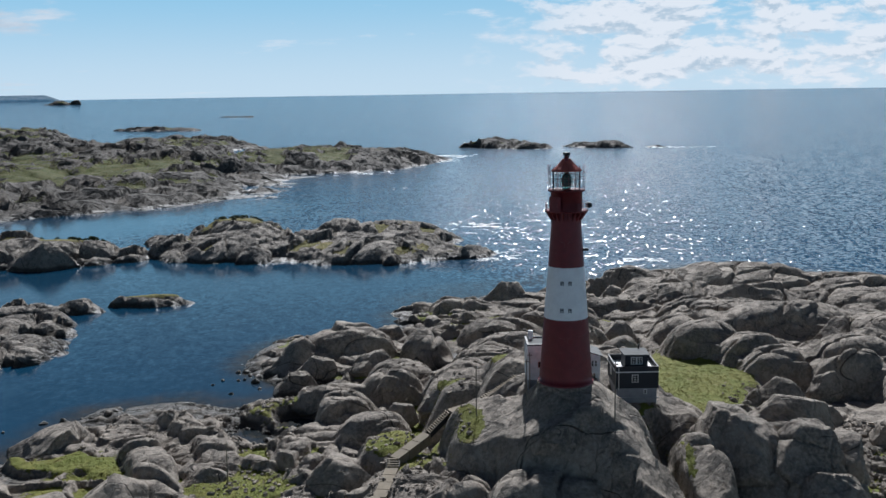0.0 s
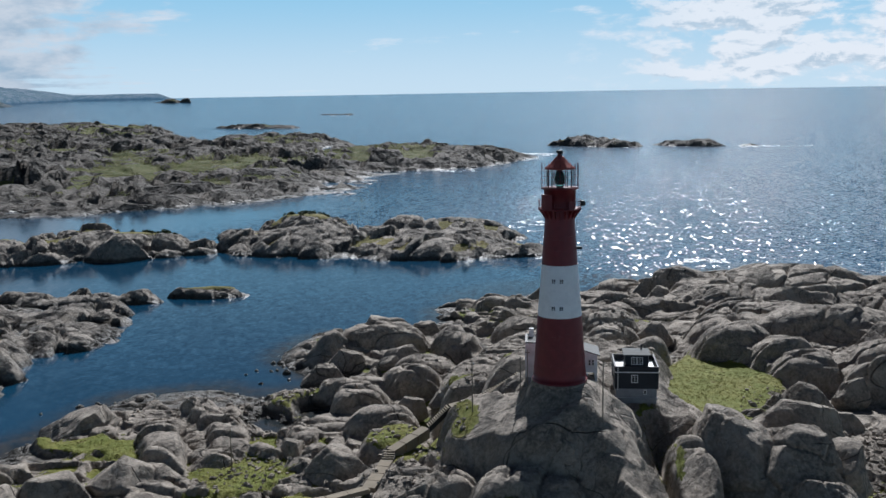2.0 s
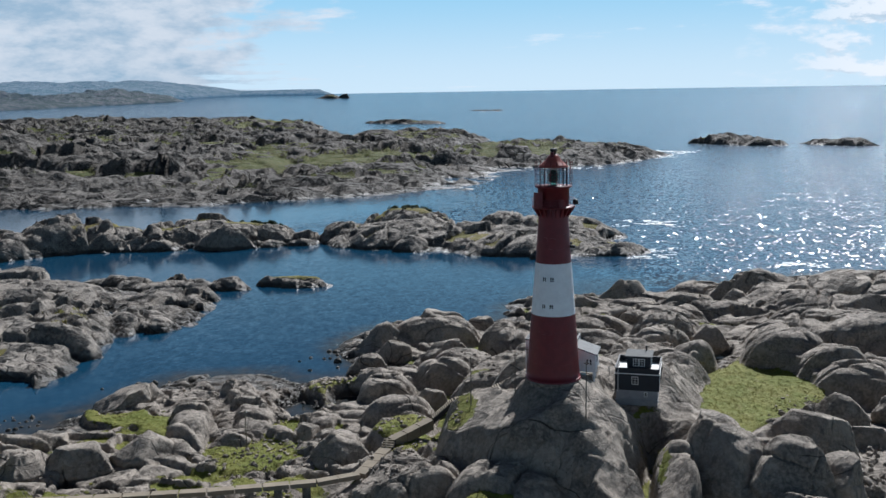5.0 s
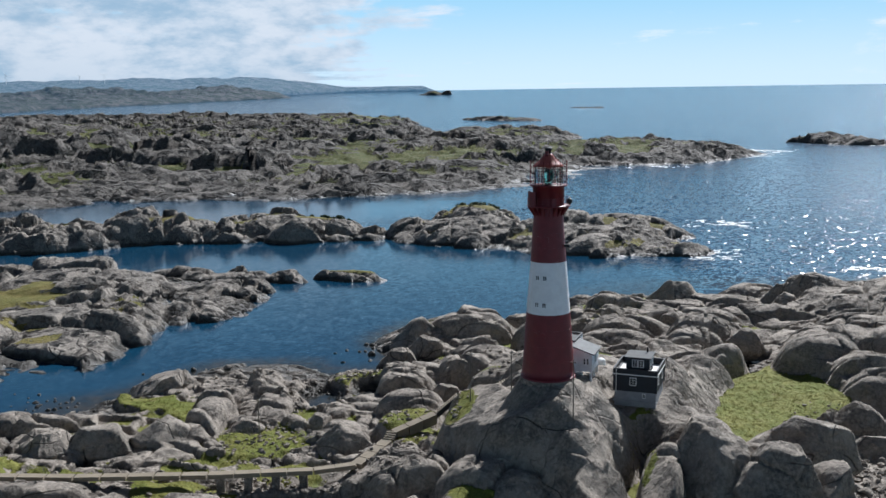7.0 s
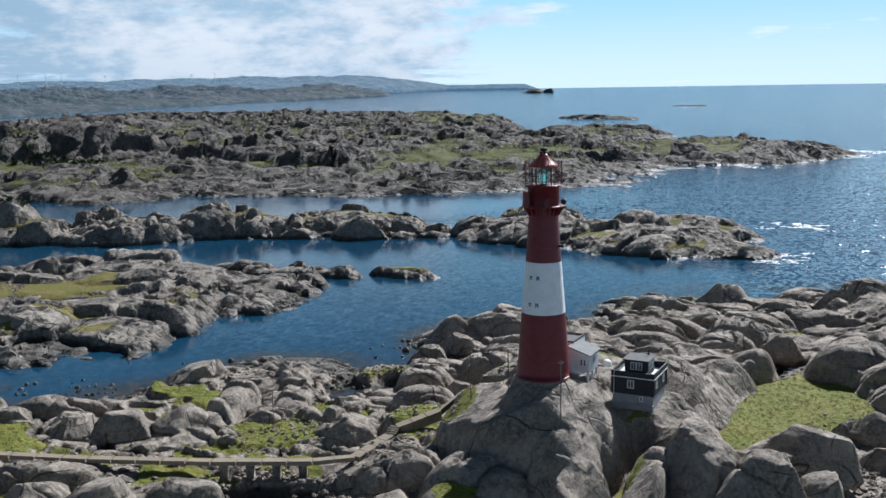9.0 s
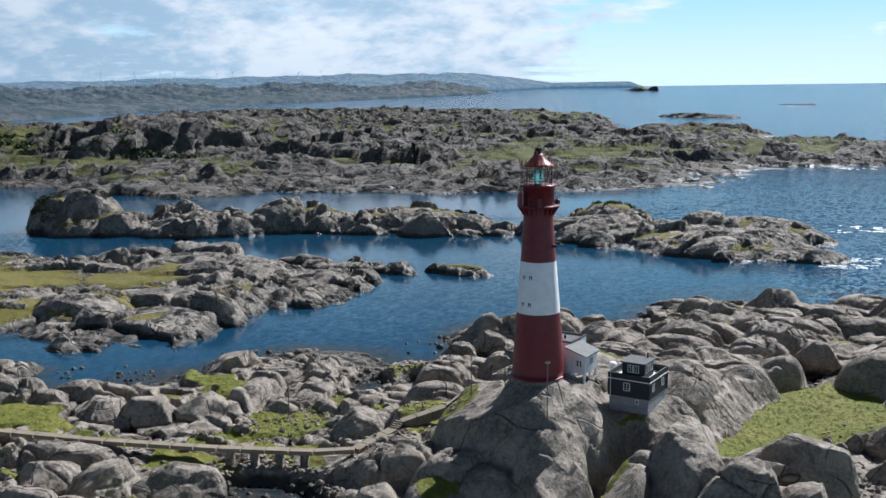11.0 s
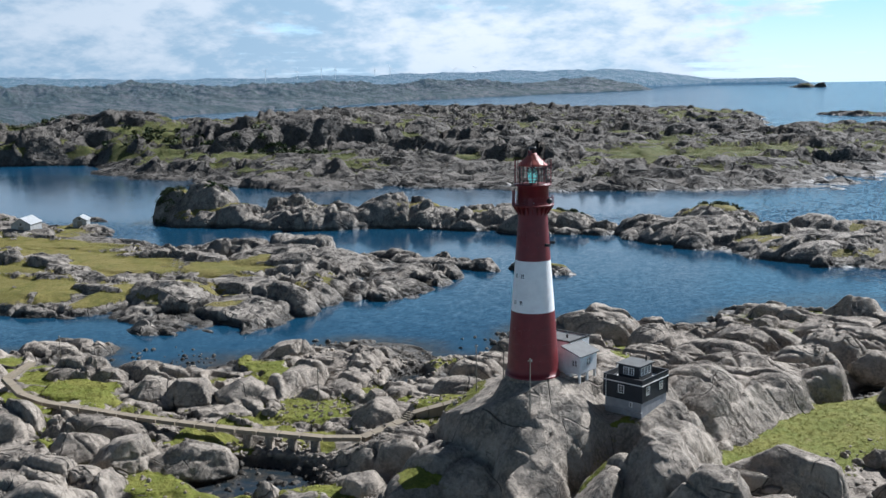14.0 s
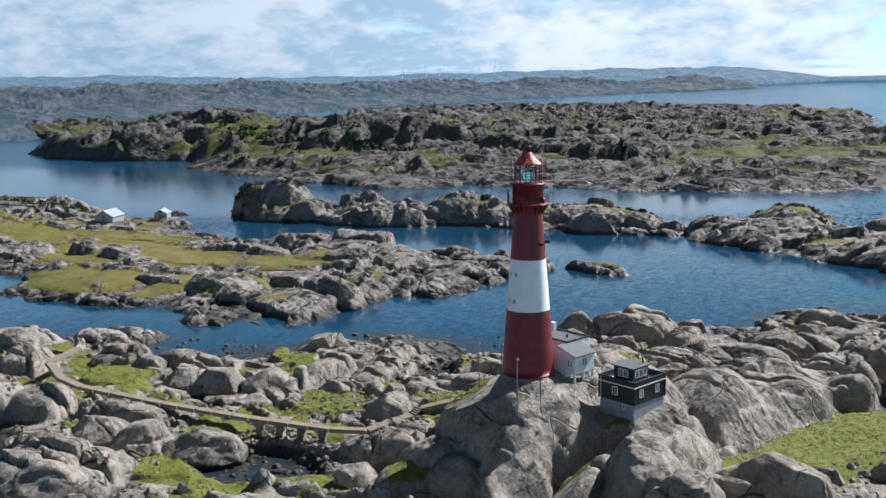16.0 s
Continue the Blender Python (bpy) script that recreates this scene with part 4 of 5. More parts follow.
PANE = glass_material()
LANTERN_GLASS = clear_glass("lantern_glass", (0.95, 0.99, 0.98), 0.01, 1.02)
LENS_GLASS = clear_glass("green_lens_glass", (0.45, 0.85, 0.72), 0.08, 1.5)

BASE = 17.75
FRONT = radians(-97.0)     # the bearing in the plan that the tower's windows look along


def tower_radius(z):
    """The shaft's radius at a height over its foot."""
    return float(np.interp(z, [0, 2.0, 9.8, 17.35, 23.2], [3.90, 3.74, 3.17, 2.56, 2.14]))


def window_part(width, height, parent, at, frame_mat=TRIM_WHITE, pane_mat=None, cross=(2, 3), label=""):
    """A window with a frame, glazing bars and panes, looking along -y of the pose at."""
    pane_mat = pane_mat or PANE
    bm = bmesh.new()
    t = 0.09
    w, h = width / 2, height / 2
    for b in ((-w, w, h - t, h), (-w, w, -h, -h + t), (-w, -w + t, -h + t, h - t), (w - t, w, -h + t, h - t)):
        box(b[0], b[1], -0.06, 0.06, b[2], b[3], bm=bm)
    for i in range(1, cross[0]):
        x = -w + width * i / cross[0]
        box(x - 0.035, x + 0.035, -0.05, 0.05, -h + t, h - t, bm=bm)
    for i in range(1, cross[1]):
        z = -h + height * i / cross[1]
        box(-w + t, w - t, -0.045, 0.045, z - 0.02, z + 0.02, bm=bm)
    frame_ob = part("window", bm, frame_mat, parent, label)
    frame_ob.matrix_local = at
    for i in range(cross[0]):
        x0, x1 = -w + width * i / cross[0], -w + width * (i + 1) / cross[0]
        part("pane", box(x0 + 0.03, x1 - 0.03, -0.01, 0.01, -h + 0.05, h - 0.05), pane_mat, frame_ob)
    return frame_ob


def on_shaft(turn, z, out=0.0):
    """A pose on the tower's shell, its -y facing outwards."""
    r = tower_radius(z) + out
    return Matrix.Translation((r * math.cos(turn), r * math.sin(turn), z)) @ Matrix.Rotation(turn + math.pi / 2, 4, "Z")


def build_lighthouse():
    t = thing("lighthouse", (0, 0, BASE), "tall round cast-iron lighthouse painted red with a white band", "lighthouse")
    part("foundation", lathe([(4.15, -1.6), (4.15, 0.15), (3.9, 0.22), (0, 0.22)]), BOULDER, t, "dark stone foundation ring")
    part("lower_shaft", lathe([(4.02, 0.1), (4.02, 0.42), (3.9, 0.5)] + [(tower_radius(z), z) for z in np.linspace(0.5, 9.8, 12)]), RED, t, "red lower shaft", True)
    part("white_band", lathe([(tower_radius(z), z) for z in np.linspace(9.8, 17.35, 10)]), WHITE, t, "white middle band", True)
    part("upper_shaft", lathe([(tower_radius(z), z) for z in np.linspace(17.35, 23.2, 8)] + [(2.14, 25.2)]), RED, t, "red upper shaft", True)
    for z in (2.9, 5.2, 7.5, 9.8, 12.3, 14.8, 17.35, 19.4, 21.4):
        part("flange", hoop(tower_radius(z), z, 0.04, 72, 0.07), WHITE if 9.9 < z < 17.3 else RED, t)
    # pairs of small windows up the front
    for z, kind in ((6.9, "shut"), (11.2, "open"), (15.05, "open"), (20.6, "shut")):
        for side in (-0.55, 0.55):
            turn = FRONT + side / tower_radius(z)
            if kind == "open":
                window_part(0.66, 0.95, t, on_shaft(turn, z, 0.0), WHITE, None, (2, 2))
            else:
                part("shutter", box(-0.32, 0.32, -0.05, 0.08, -0.4, 0.4, 0.02), RED, t).matrix_local = on_shaft(turn, z)
    # corbels, lower gallery
    bracket = box(-0.07, 0.07, -0.85, 0.1, -0.25, 0.02)
    for v in bracket.verts:
        if v.co.z < -0.1 and v.co.y < -0.3:
            v.co.z, v.co.y = -0.06, v.co.y
        elif v.co.z < -0.1:
            v.co.z = -1.5
    first = part("bracket", bracket, RED, t)
    first.matrix_local = Matrix.Translation((0, -2.14, 25.15))
    for i in range(1, 20):
        a = 2 * math.pi * i / 20
        shared("bracket", first.data, RED, t, Matrix.Rotation(a, 4, "Z") @ Matrix.Translation((0, -2.14, 25.15)))
    part("gallery_floor", lathe([(2.1, 25.15), (3.02, 25.15), (3.08, 25.22), (3.08, 25.34), (2.1, 25.34)]), RED, t, "", True)
    part("watch_room", lathe([(2.24, 25.3), (2.24, 28.0), (2.62, 28.05), (2.66, 28.12), (2.66, 28.24), (0, 28.26)]), RED, t, "", True)
    post = rod((0, -2.98, 25.3), (0, -2.98, 26.45), 0.03, 6)
    p0 = part("railing_post", post, RED, t)
    for i in range(1, 24):
        shared("railing_post", p0.data, RED, t, Matrix.Rotation(2 * math.pi * i / 24, 4, "Z"))
    for z in (25.7, 26.08, 26.45):
        part("railing", hoop(2.98, z, 0.045), RED, t)
    # sheet-iron screens on the gallery
    for a0, a1 in ((-150, -112), (-66, -52)):
        bm = bmesh.new()
        ring = [(radians(a0 + (a1 - a0) * i / 8)) for i in range(9)]
        for u, v in zip(ring, ring[1:]):
            for r in (2.95, 3.0):
                bm.faces.new([bm.verts.new((r * math.cos(q), r * math.sin(q), z)) for q, z in ((u, 25.3), (v, 25.3), (v, 27.4 if a0 < -100 else 26.4), (u, 27.4 if a0 < -100 else 26.4))])
        part("screen", bm, RED, t, "red sheet-iron screen")
    # the lantern
    for i in range(16):
        a = 2 * math.pi * (i + 0.5) / 16
        part("glazing_bar", rod((1.93 * math.cos(a), 1.93 * math.sin(a), 28.2), (1.93 * math.cos(a), 1.93 * math.sin(a), 30.9), 0.045, 6), BLACK_IRON, t)
    for z in (28.85, 29.55, 30.25):
        part("glazing_ring", hoop(1.93, z, 0.05), BLACK_IRON, t)
    for i in range(16):
        a, b = 2 * math.pi * (i + 0.5) / 16, 2 * math.pi * (i + 1.5) / 16
        bm = bmesh.new()
        bm.faces.new([bm.verts.new((1.93 * math.cos(q), 1.93 * math.sin(q), z)) for q, z in ((a, 28.25), (b, 28.25), (b, 30.85), (a, 30.85))])
        ob = part("lantern_pane", bm, LANTERN_GLASS, t)
        ob.visible_shadow = False
    part("lens", lathe([(0.3, 28.3), (0.62, 28.5)] + [(0.78 + 0.10 * math.cos(k * 2.1) - 0.012 * (k - 7) ** 2 * 0.6, 28.5 + 0.145 * k) for k in range(1, 15)] + [(0.35, 30.7), (0, 30.75)], 32), LENS_GLASS, t, "green-tinted glass lighthouse lens", True)
    part("lens_stand", lathe([(0.5, 28.2), (0.45, 28.4), (0, 28.45)], 24), BLACK_IRON, t)
    part("lamp_screen", box(-0.25, 0.25, 0.85, 0.92, 28.5, 30.4), BLACK_IRON, t)
    # cage of bars round the lantern
    bar = rod((0, -2.62, 28.1), (0, -2.62, 31.7), 0.032, 6)
    b0 = part("cage_bar", bar, RED, t)
    for i in range(1, 20):
        shared("cage_bar", b0.data, RED, t, Matrix.Rotation(2 * math.pi * i / 20, 4, "Z"))
    for z in (28.55, 29.25, 29.95, 30.7):
        part("cage_ring", hoop(2.62, z, 0.04), RED, t)
    part("lantern_roof", lathe([(2.02, 30.85), (2.16, 30.85), (2.16, 30.98), (1.75, 31.25), (1.2, 31.75), (0.62, 32.45), (0.52, 32.6), (0.3, 32.62)]), ROOF_RED, t, "red conical lantern roof", True)
    for i in range(12):
        a = 2 * math.pi * i / 12
        c, s = math.cos(a), math.sin(a)
        bm = bmesh.new()
        for (r0, z0), (r1, z1) in (((2.14, 31.0), (1.75, 31.27)), ((1.75, 31.27), (1.2, 31.77)), ((1.2, 31.77), (0.62, 32.47))):
            rod((r0 * c, r0 * s, z0), (r1 * c, r1 * s, z1), 0.03, 5, bm)
        part("roof_seam", bm, ROOF_RED, t)
    part("vent", lathe([(0.36, 32.5), (0.36, 33.05), (0.5, 33.1), (0.5, 33.42), (0.36, 33.5), (0, 33.52)], 24), BLACK_IRON, t, "dark iron roof vent", True)
    part("vent_pipe", box(-0.22, 0.22, -0.78, -0.36, 31.7, 33.0, 0.03), RED, t).matrix_local = Matrix.Rotation(radians(-8), 4, "Z")
    part("lightning_rod", rod((0, 0, 33.4), (0, 0, 34.6), 0.02, 6), BLACK_IRON, t)
    # small fittings
    part("side_lamp", box(-0.2, 0.2, -0.75, 0.1, -0.2, 0.2, 0.04), BLACK_IRON, t, "dark side lamp on a bracket").matrix_local = on_shaft(radians(-4), 19.6)
    part("side_lamp", box(-0.2, 0.2, -0.75, 0.1, -0.2, 0.2, 0.04), BLACK_IRON, t).matrix_local = on_shaft(radians(42), 19.7)
    bm = bmesh.new()
    bmesh.ops.create_uvsphere(bm, u_segments=16, v_segments=10, radius=0.42)
    bm.transform(Matrix.Translation((3.2, -0.4, 26.0)))
    part("fog_lamp", bm, BLACK_IRON, t, "round black lamp on the gallery", True)
    part("gallery_lamp", box(-0.12, 0.12, -0.2, 0.02, -0.1, 0.1, 0.02), TRIM_WHITE, t).matrix_local = on_shaft(radians(-52), 23.2, 0.2) @ Matrix.Translation((0, 0, 2.5))
    return t


build_lighthouse()


# ---- the houses ----
def wall_ring(x0, x1, y0, y1, z0, z1, thick):
    bm = bmesh.new()
    box(x0, x1, y0, y0 + thick, z0, z1, bm=bm)
    box(x0, x1, y1 - thick, y1, z0, z1, bm=bm)
    box(x0, x0 + thick, y0 + thick, y1 - thick, z0, z1, bm=bm)
    box(x1 - thick, x1, y0 + thick, y1 - thick, z0, z1, bm=bm)
    return bm


def facing(x, y, z, turn):
    """A pose whose -y looks along the given bearing of a wall: 0 front, 90 right, 180 back, -90 left."""
    return Matrix.Translation((x, y, z)) @ Matrix.Rotation(radians(turn), 4, "Z")


def build_dark_house():
    h = thing("watch_house", (8.5, 6.1, 12.6), "dark blue boarded house with grey base, roof terrace and lookout cabin", "house")
    w, d = 6.3, 7.2
    part("plinth", box(0.1, w - 0.1, 0.1, d - 0.1, -2.6, 2.1), GREY_WALL, h, "grey plastered base wall")
    part("wall", wall_ring(0, w, 0, d, 2.1, 4.75, 0.2), DARK_BOARD, h, "blue-black boarded wall")
    part("deck", box(0.15, w - 0.15, 0.15, d - 0.15, 4.45, 4.62), DECK, h, "pale roof deck")
    part("cornice", wall_ring(-0.16, w + 0.16, -0.16, d + 0.16, 4.62, 4.76, 0.2), TRIM_WHITE, h, "white painted cornice")
    part("parapet", wall_ring(-0.1, w + 0.1, -0.1, d + 0.1, 4.76, 5.5, 0.12), DARK_BOARD, h, "dark boarded parapet")
    part("parapet_cap", wall_ring(-0.15, w + 0.15, -0.15, d + 0.15, 5.5, 5.56, 0.22), DARK_BOARD, h, "dark parapet cap")
    for a, b in (((-0.02, -0.02)), ((w + 0.02, -0.02)), ((w + 0.02, d + 0.02)), ((-0.02, d + 0.02))):
        part("corner_board", box(a - 0.09, a + 0.09, b - 0.09, b + 0.09, 2.1, 4.62), DARK_BOARD, h)
    part("drainpipe", rod((0.35, -0.14, 1.9), (0.35, -0.14, 5.4), 0.05, 8), TRIM_WHITE, h)
    window_part(1.0, 1.2, h, facing(2.85, -0.03, 3.65, 0), TRIM_WHITE, None, (2, 3), "white wooden window")
    window_part(0.5, 0.7, h, facing(4.45, 0.07, 1.55, 0), TRIM_WHITE, None, (1, 2))
    window_part(0.9, 1.2, h, facing(w + 0.03, 1.6, 3.65, 90), TRIM_WHITE, None, (2, 3))
    window_part(0.9, 1.2, h, facing(w + 0.03, 5.3, 3.65, 90), TRIM_WHITE, None, (2, 3))
    window_part(0.9, 1.2, h, facing(-0.03, 4.8, 3.65, -90), TRIM_WHITE, None, (2, 3))
    part("skirting", box(-0.1, w + 0.1, -0.22, 0.06, 0.55, 0.72), GREY_WALL, h)
    # lookout cabin
    part("cabin_wall", wall_ring(1.55, 5.0, 1.3, 4.9, 4.62, 6.95, 0.14), DARK_BOARD, h, "dark boarded lookout cabin")
    roof = box(1.25, 5.3, 1.0, 5.2, 6.95, 7.1, 0.03)
    part("cabin_roof", roof, ROOF_FELT, h, "flat grey felt roof")
    for x in (2.85, 3.75):
        window_part(0.85, 1.15, h, facing(x, 1.27, 6.1, 0), TRIM_WHITE, None, (2, 3))
    for y in (2.2, 3.1, 4.0):
        window_part(0.82, 1.15, h, facing(5.03, y, 6.1, 90), TRIM_WHITE, None, (2, 3))
    bm = rod((4.2, 4.6, 7.1), (4.2, 4.6, 7.9), 0.12, 10)
    part("flue", bm, BLACK_IRON, h)
    return h


def build_white_house():
    h = thing("keepers_house", (-5.1, 5.7, 15.4), "white-walled flat-roofed house close behind the tower", "house")
    w, d = 7.7, 5.2
    part("plinth", box(0.06, w - 0.06, 0.06, d - 0.06, -2.4, 1.0), GREY_WALL, h, "grey stone base")
    part("wall", wall_ring(0, w, 0, d, 1.0, 6.35, 0.25), WALL_WHITE, h, "white rendered wall")
    part("roof", box(0.15, w - 0.15, 0.15, d - 0.15, 6.1, 6.28), ROOF_FELT, h, "grey felt roof")
    part("roof_edge", wall_ring(-0.06, w + 0.06, -0.06, d + 0.06, 6.35, 6.55, 0.3), BLACK_IRON, h, "black roof edging")
    part("chimney", box(0.5, 1.2, 4.2, 4.9, 6.2, 7.6, 0.03), WALL_WHITE, h, "white chimney")
    part("roof_vent", rod((5.4, 2.6, 6.2), (5.4, 2.6, 6.8), 0.16, 10), BLACK_IRON, h)
    window_part(0.6, 0.9, h, facing(1.9, -0.03, 3.4, 0), ROOF_RED, None, (1, 2), "small red-framed window")
    window_part(0.9, 1.2, h, facing(-0.03, 2.6, 3.6, -90), TRIM_WHITE, None, (2, 2))
    window_part(0.8, 1.0, h, facing(w + 0.03, 4.2, 4.6, 90), TRIM_WHITE, None, (2, 2))
    return h


def build_annex():
    h = thing("annex", (2.65, 3.9, 14.8), "small white annex on posts with a sloping grey roof", "house")
    w, d = 3.0, 4.4
    bm = wall_ring(0, w, 0, d, 3.1, 5.75, 0.16)
    for v in bm.verts:
        if v.co.z > 5.0:
            v.co.z += (w - v.co.x) * 0.32
    part("wall", bm, WALL_WHITE, h, "white boarded wall")
    part("floor", box(0.02, w - 0.02, 0.02, d - 0.02, 3.0, 3.1), WALL_WHITE, h)
    bm = box(-0.2, w + 0.35, -0.3, d + 0.3, 5.72, 5.88)
    for v in bm.verts:
        v.co.z += (w - v.co.x) * 0.32
    part("roof", bm, SLATE, h, "sloping grey slate roof")
    for x, y in ((w - 0.2, 0.2), (w - 0.2, d - 0.2), (w - 0.2, d / 2), (0.4, 0.2)):
        part("post", box(x - 0.16, x + 0.16, y - 0.16, y + 0.16, -0.9, 3.0, 0.02), WALL_WHITE, h)
    for x in (1.85, 2.35):
        window_part(0.4, 1.0, h, facing(x, -0.03, 4.55, 0), TRIM_WHITE, None, (1, 2))
    for y in (1.9, 2.45):
        window_part(0.42, 1.05, h, facing(w + 0.03, y, 4.6, 90), TRIM_WHITE, None, (1, 2))
    part("tank", box(0.7, 1.6, -0.5, 0.1, 1.9, 2.9, 0.05), WALL_WHITE, h)
    return h


build_dark_house()
build_white_house()
build_annex()


HUT_ROOF = paint_material("grey_roof_sheet", (0.34, 0.36, 0.37), 0.6, 0.12, dirt=(0.2, 0.19, 0.17))
HUT_WALL = plank_material("grey_boards", (0.30, 0.31, 0.31))


def build_hut(place, w, d, tall, ridge, turn, label):
    h = thing("boathouse", place, label, "hut", turn=turn)
    bm = bmesh.new()
    outline = [(-w / 2, 0), (w / 2, 0), (w / 2, tall), (0, ridge), (-w / 2, tall)]
    ends = [[bm.verts.new((x, y, z)) for x, z in outline] for y in (-d / 2, d / 2)]
    bm.faces.new(ends[0][::-1])
    bm.faces.new(ends[1])
    for i in range(5):
        j = (i + 1) % 5
        bm.faces.new((ends[0][i], ends[0][j], ends[1][j], ends[1][i]))
    part("wall", bm, HUT_WALL, h, "weathered grey boarded wall")
    for s in (-1, 1):
        slope = math.atan2(ridge - tall, w / 2)
        length = math.hypot(ridge - tall, w / 2) + 0.5
        bm = box(-0.05, length, -d / 2 - 0.4, d / 2 + 0.4, 0.02, 0.17)
        bm.transform(Matrix.Translation((0, 0, ridge)) @ (Matrix.Rotation(slope, 4, "Y") if s > 0 else Matrix.Rotation(math.pi, 4, "Z") @ Matrix.Rotation(slope, 4, "Y")))
        part("roof", bm, HUT_ROOF, h, "pale grey sheet roof")
    part("door", box(-1.0, 1.0, -d / 2 - 0.06, -d / 2 + 0.02, 0.1, 2.3), OLD_WOOD, h, "dark boarded door")
    part("gable_window", box(-0.35, 0.35, -d / 2 - 0.05, -d / 2 + 0.02, 3.0, 3.7), PANE, h)
    part("footing", box(-w / 2 + 0.05, w / 2 - 0.05, -d / 2 + 0.05, d / 2 - 0.05, -1.6, 0.02), GREY_WALL, h)
    return h

# ---- boulders and stones ----
def ground_at(x, y):
    """The height of the home island's rock at a place."""
    return float(home_at(x, y))


def boulder_mesh(seed, cuts=9, detail=3):
    """A split block of granite, about 1 to each side of its middle: a ball cut by a few planes, with worn edges and open joints."""
    rng = random.Random(seed)
    bm = bmesh.new()
    bmesh.ops.create_icosphere(bm, subdivisions=detail, radius=1.25)
    planes = [(Vector((rng.uniform(-0.3, 0.3), rng.uniform(-0.3, 0.3), 1)).normalized(), 0.74)]
    for i in range(cuts):
        a = 2 * math.pi * (i + rng.uniform(-0.35, 0.35)) / cuts
        n = Vector((math.cos(a), math.sin(a), rng.uniform(0.15, 1.0))).normalized()
        planes.append((n, rng.uniform(0.60, 0.86)))
    joints = [(Vector((rng.gauss(0, 1), rng.gauss(0, 1), rng.gauss(0, 0.4))).normalized(), rng.uniform(-0.25, 0.25)) for _ in range(2 if detail > 3 else 0)]
    off = Vector((rng.uniform(-50, 50), rng.uniform(-50, 50), rng.uniform(-50, 50)))
    for v in bm.verts:
        p = v.co.copy()
        for n, d in planes:
            over = p.dot(n) - d
            if over > -0.06:
                p -= n * (over if over > 0.06 else (over + 0.06) ** 2 / 0.24) * 0.97
        p += p.normalized() * (0.09 * noise.noise(p * 1.2 + off) + 0.045 * noise.noise(p * 2.9 + off) + 0.02 * noise.noise(p * 8 + off))
        for n, d in joints:
            gap = p.dot(n) - d + 0.10 * noise.noise(p * 1.6 + off)
            p -= p.normalized() * 0.10 * math.exp(-(gap / 0.035) ** 2)
        v.co = p
    for axis in range(3):
        most, least = max(v.co[axis] for v in bm.verts), min(v.co[axis] for v in bm.verts)
        for v in bm.verts:
            v.co[axis] = 2 * (v.co[axis] - least) / (most - least) - 1
    mesh = bpy.data.meshes.new("boulder")
    bm.to_mesh(mesh)
    bm.free()
    mesh.polygons.foreach_set("use_smooth", np.ones(len(mesh.polygons), dtype=bool))
    mesh.materials.append(BOULDER)
    return mesh


BIG_MESHES = [boulder_mesh(900 + i, 5 + i % 3, 5 if i < 5 else 4) for i in range(14)]
SMALL_MESHES = [boulder_mesh(960 + i, 6, 2) for i in range(8)]
# x, y, half length, half width, turn, level at the foot, level of the top
EAST_ROCKS = [
    (24.4, -4.4, 6.0, 7.6, 24, 7.0, 15.0), (32.2, -7.0, 5.6, 6.2, 16, 6.5, 13.6), (35, 8.6, 8.0, 5.6, 18, 6.5, 12.4), (38.6, -4.0, 5.0, 5.0, 20, 5, 11.0), (34, -14.0, 5.4, 4.2, 5, 4, 9.0), (44, 35, 4.8, 3.4, 5, 3, 7.4),
    (52.6, 38.5, 3.2, 2.8, 0, 3, 7.6), (56, 14, 4.4, 4, 0, 2.5, 6.6), (38.5, 34, 2.2, 1.5, 40, 3.4, 5.6), (33.5, 27, 2.6, 1.3, -10, 3.4, 5.0), (22, 80.5, 4.4, 3.2, 15, 3, 7.6), (46, 24, 4.6, 2.6, 10, 2.6, 5.8),
]
SHORE_ROCKS = [
    (0, 132, 7.2, 5.4, 15, -0.4, 7.2), (-50, 69, 5.4, 5.2, 45, 0, 7.8), (-39.5, 79, 6.8, 5.4, 40, 1, 8.6), (-48, 54.3, 4.0, 3.4, 21, -0.2, 4.2), (-45, 62, 4.4, 4.0, 10, 0.4, 5.4), (-84.5, 21.5, 6.4, 5.0, 20, 0.2, 4.8), (-24, 122, 3.6, 2.4, 20, -0.2, 2.6), (29, 128, 4.4, 3.4, 20, 1, 6.4),
    (-34, 64, 5, 4, 30, 1.5, 6.0), (38, 147, 5, 3.6, 10, 0.5, 6.8), (-12, 106, 4, 3, 30, 1, 4.8), (-31, 88, 4.4, 3.4, 20, 0.8, 5.4),
]
WEST_ROCKS = [
    (-65, -4.2, 5.0, 4.4, 20, 1.8, 5.6), (-74.2, -10.2, 5.2, 4.4, 20, 1.8, 5.6), (-80.5, -15, 3.6, 3.2, 30, 1.8, 5.0), (-54.6, 3.2, 3.1, 2.6, 20, 1.8, 4.3), (-33.6, 0.6, 4.8, 4.4, 20, 2, 6.4), (-38.5, 6, 3.2, 2.8, 60, 2, 4.8), (-44.3, -30.5, 6.2, 4.6, 46, 1.2, 5.5), (-52, -37.5, 5.0, 4.2, 40, 2, 6.8),
    (-60.5, -41, 4.4, 3.8, 50, 2.2, 6.4), (-24, -31, 3.0, 2.7, 46, 0.4, 4.4), (-18.4, -30, 4.0, 3.4, 40, 0.6, 4.3), (-13.5, -22.4, 3.5, 3.0, 46, 2, 6.0),
]
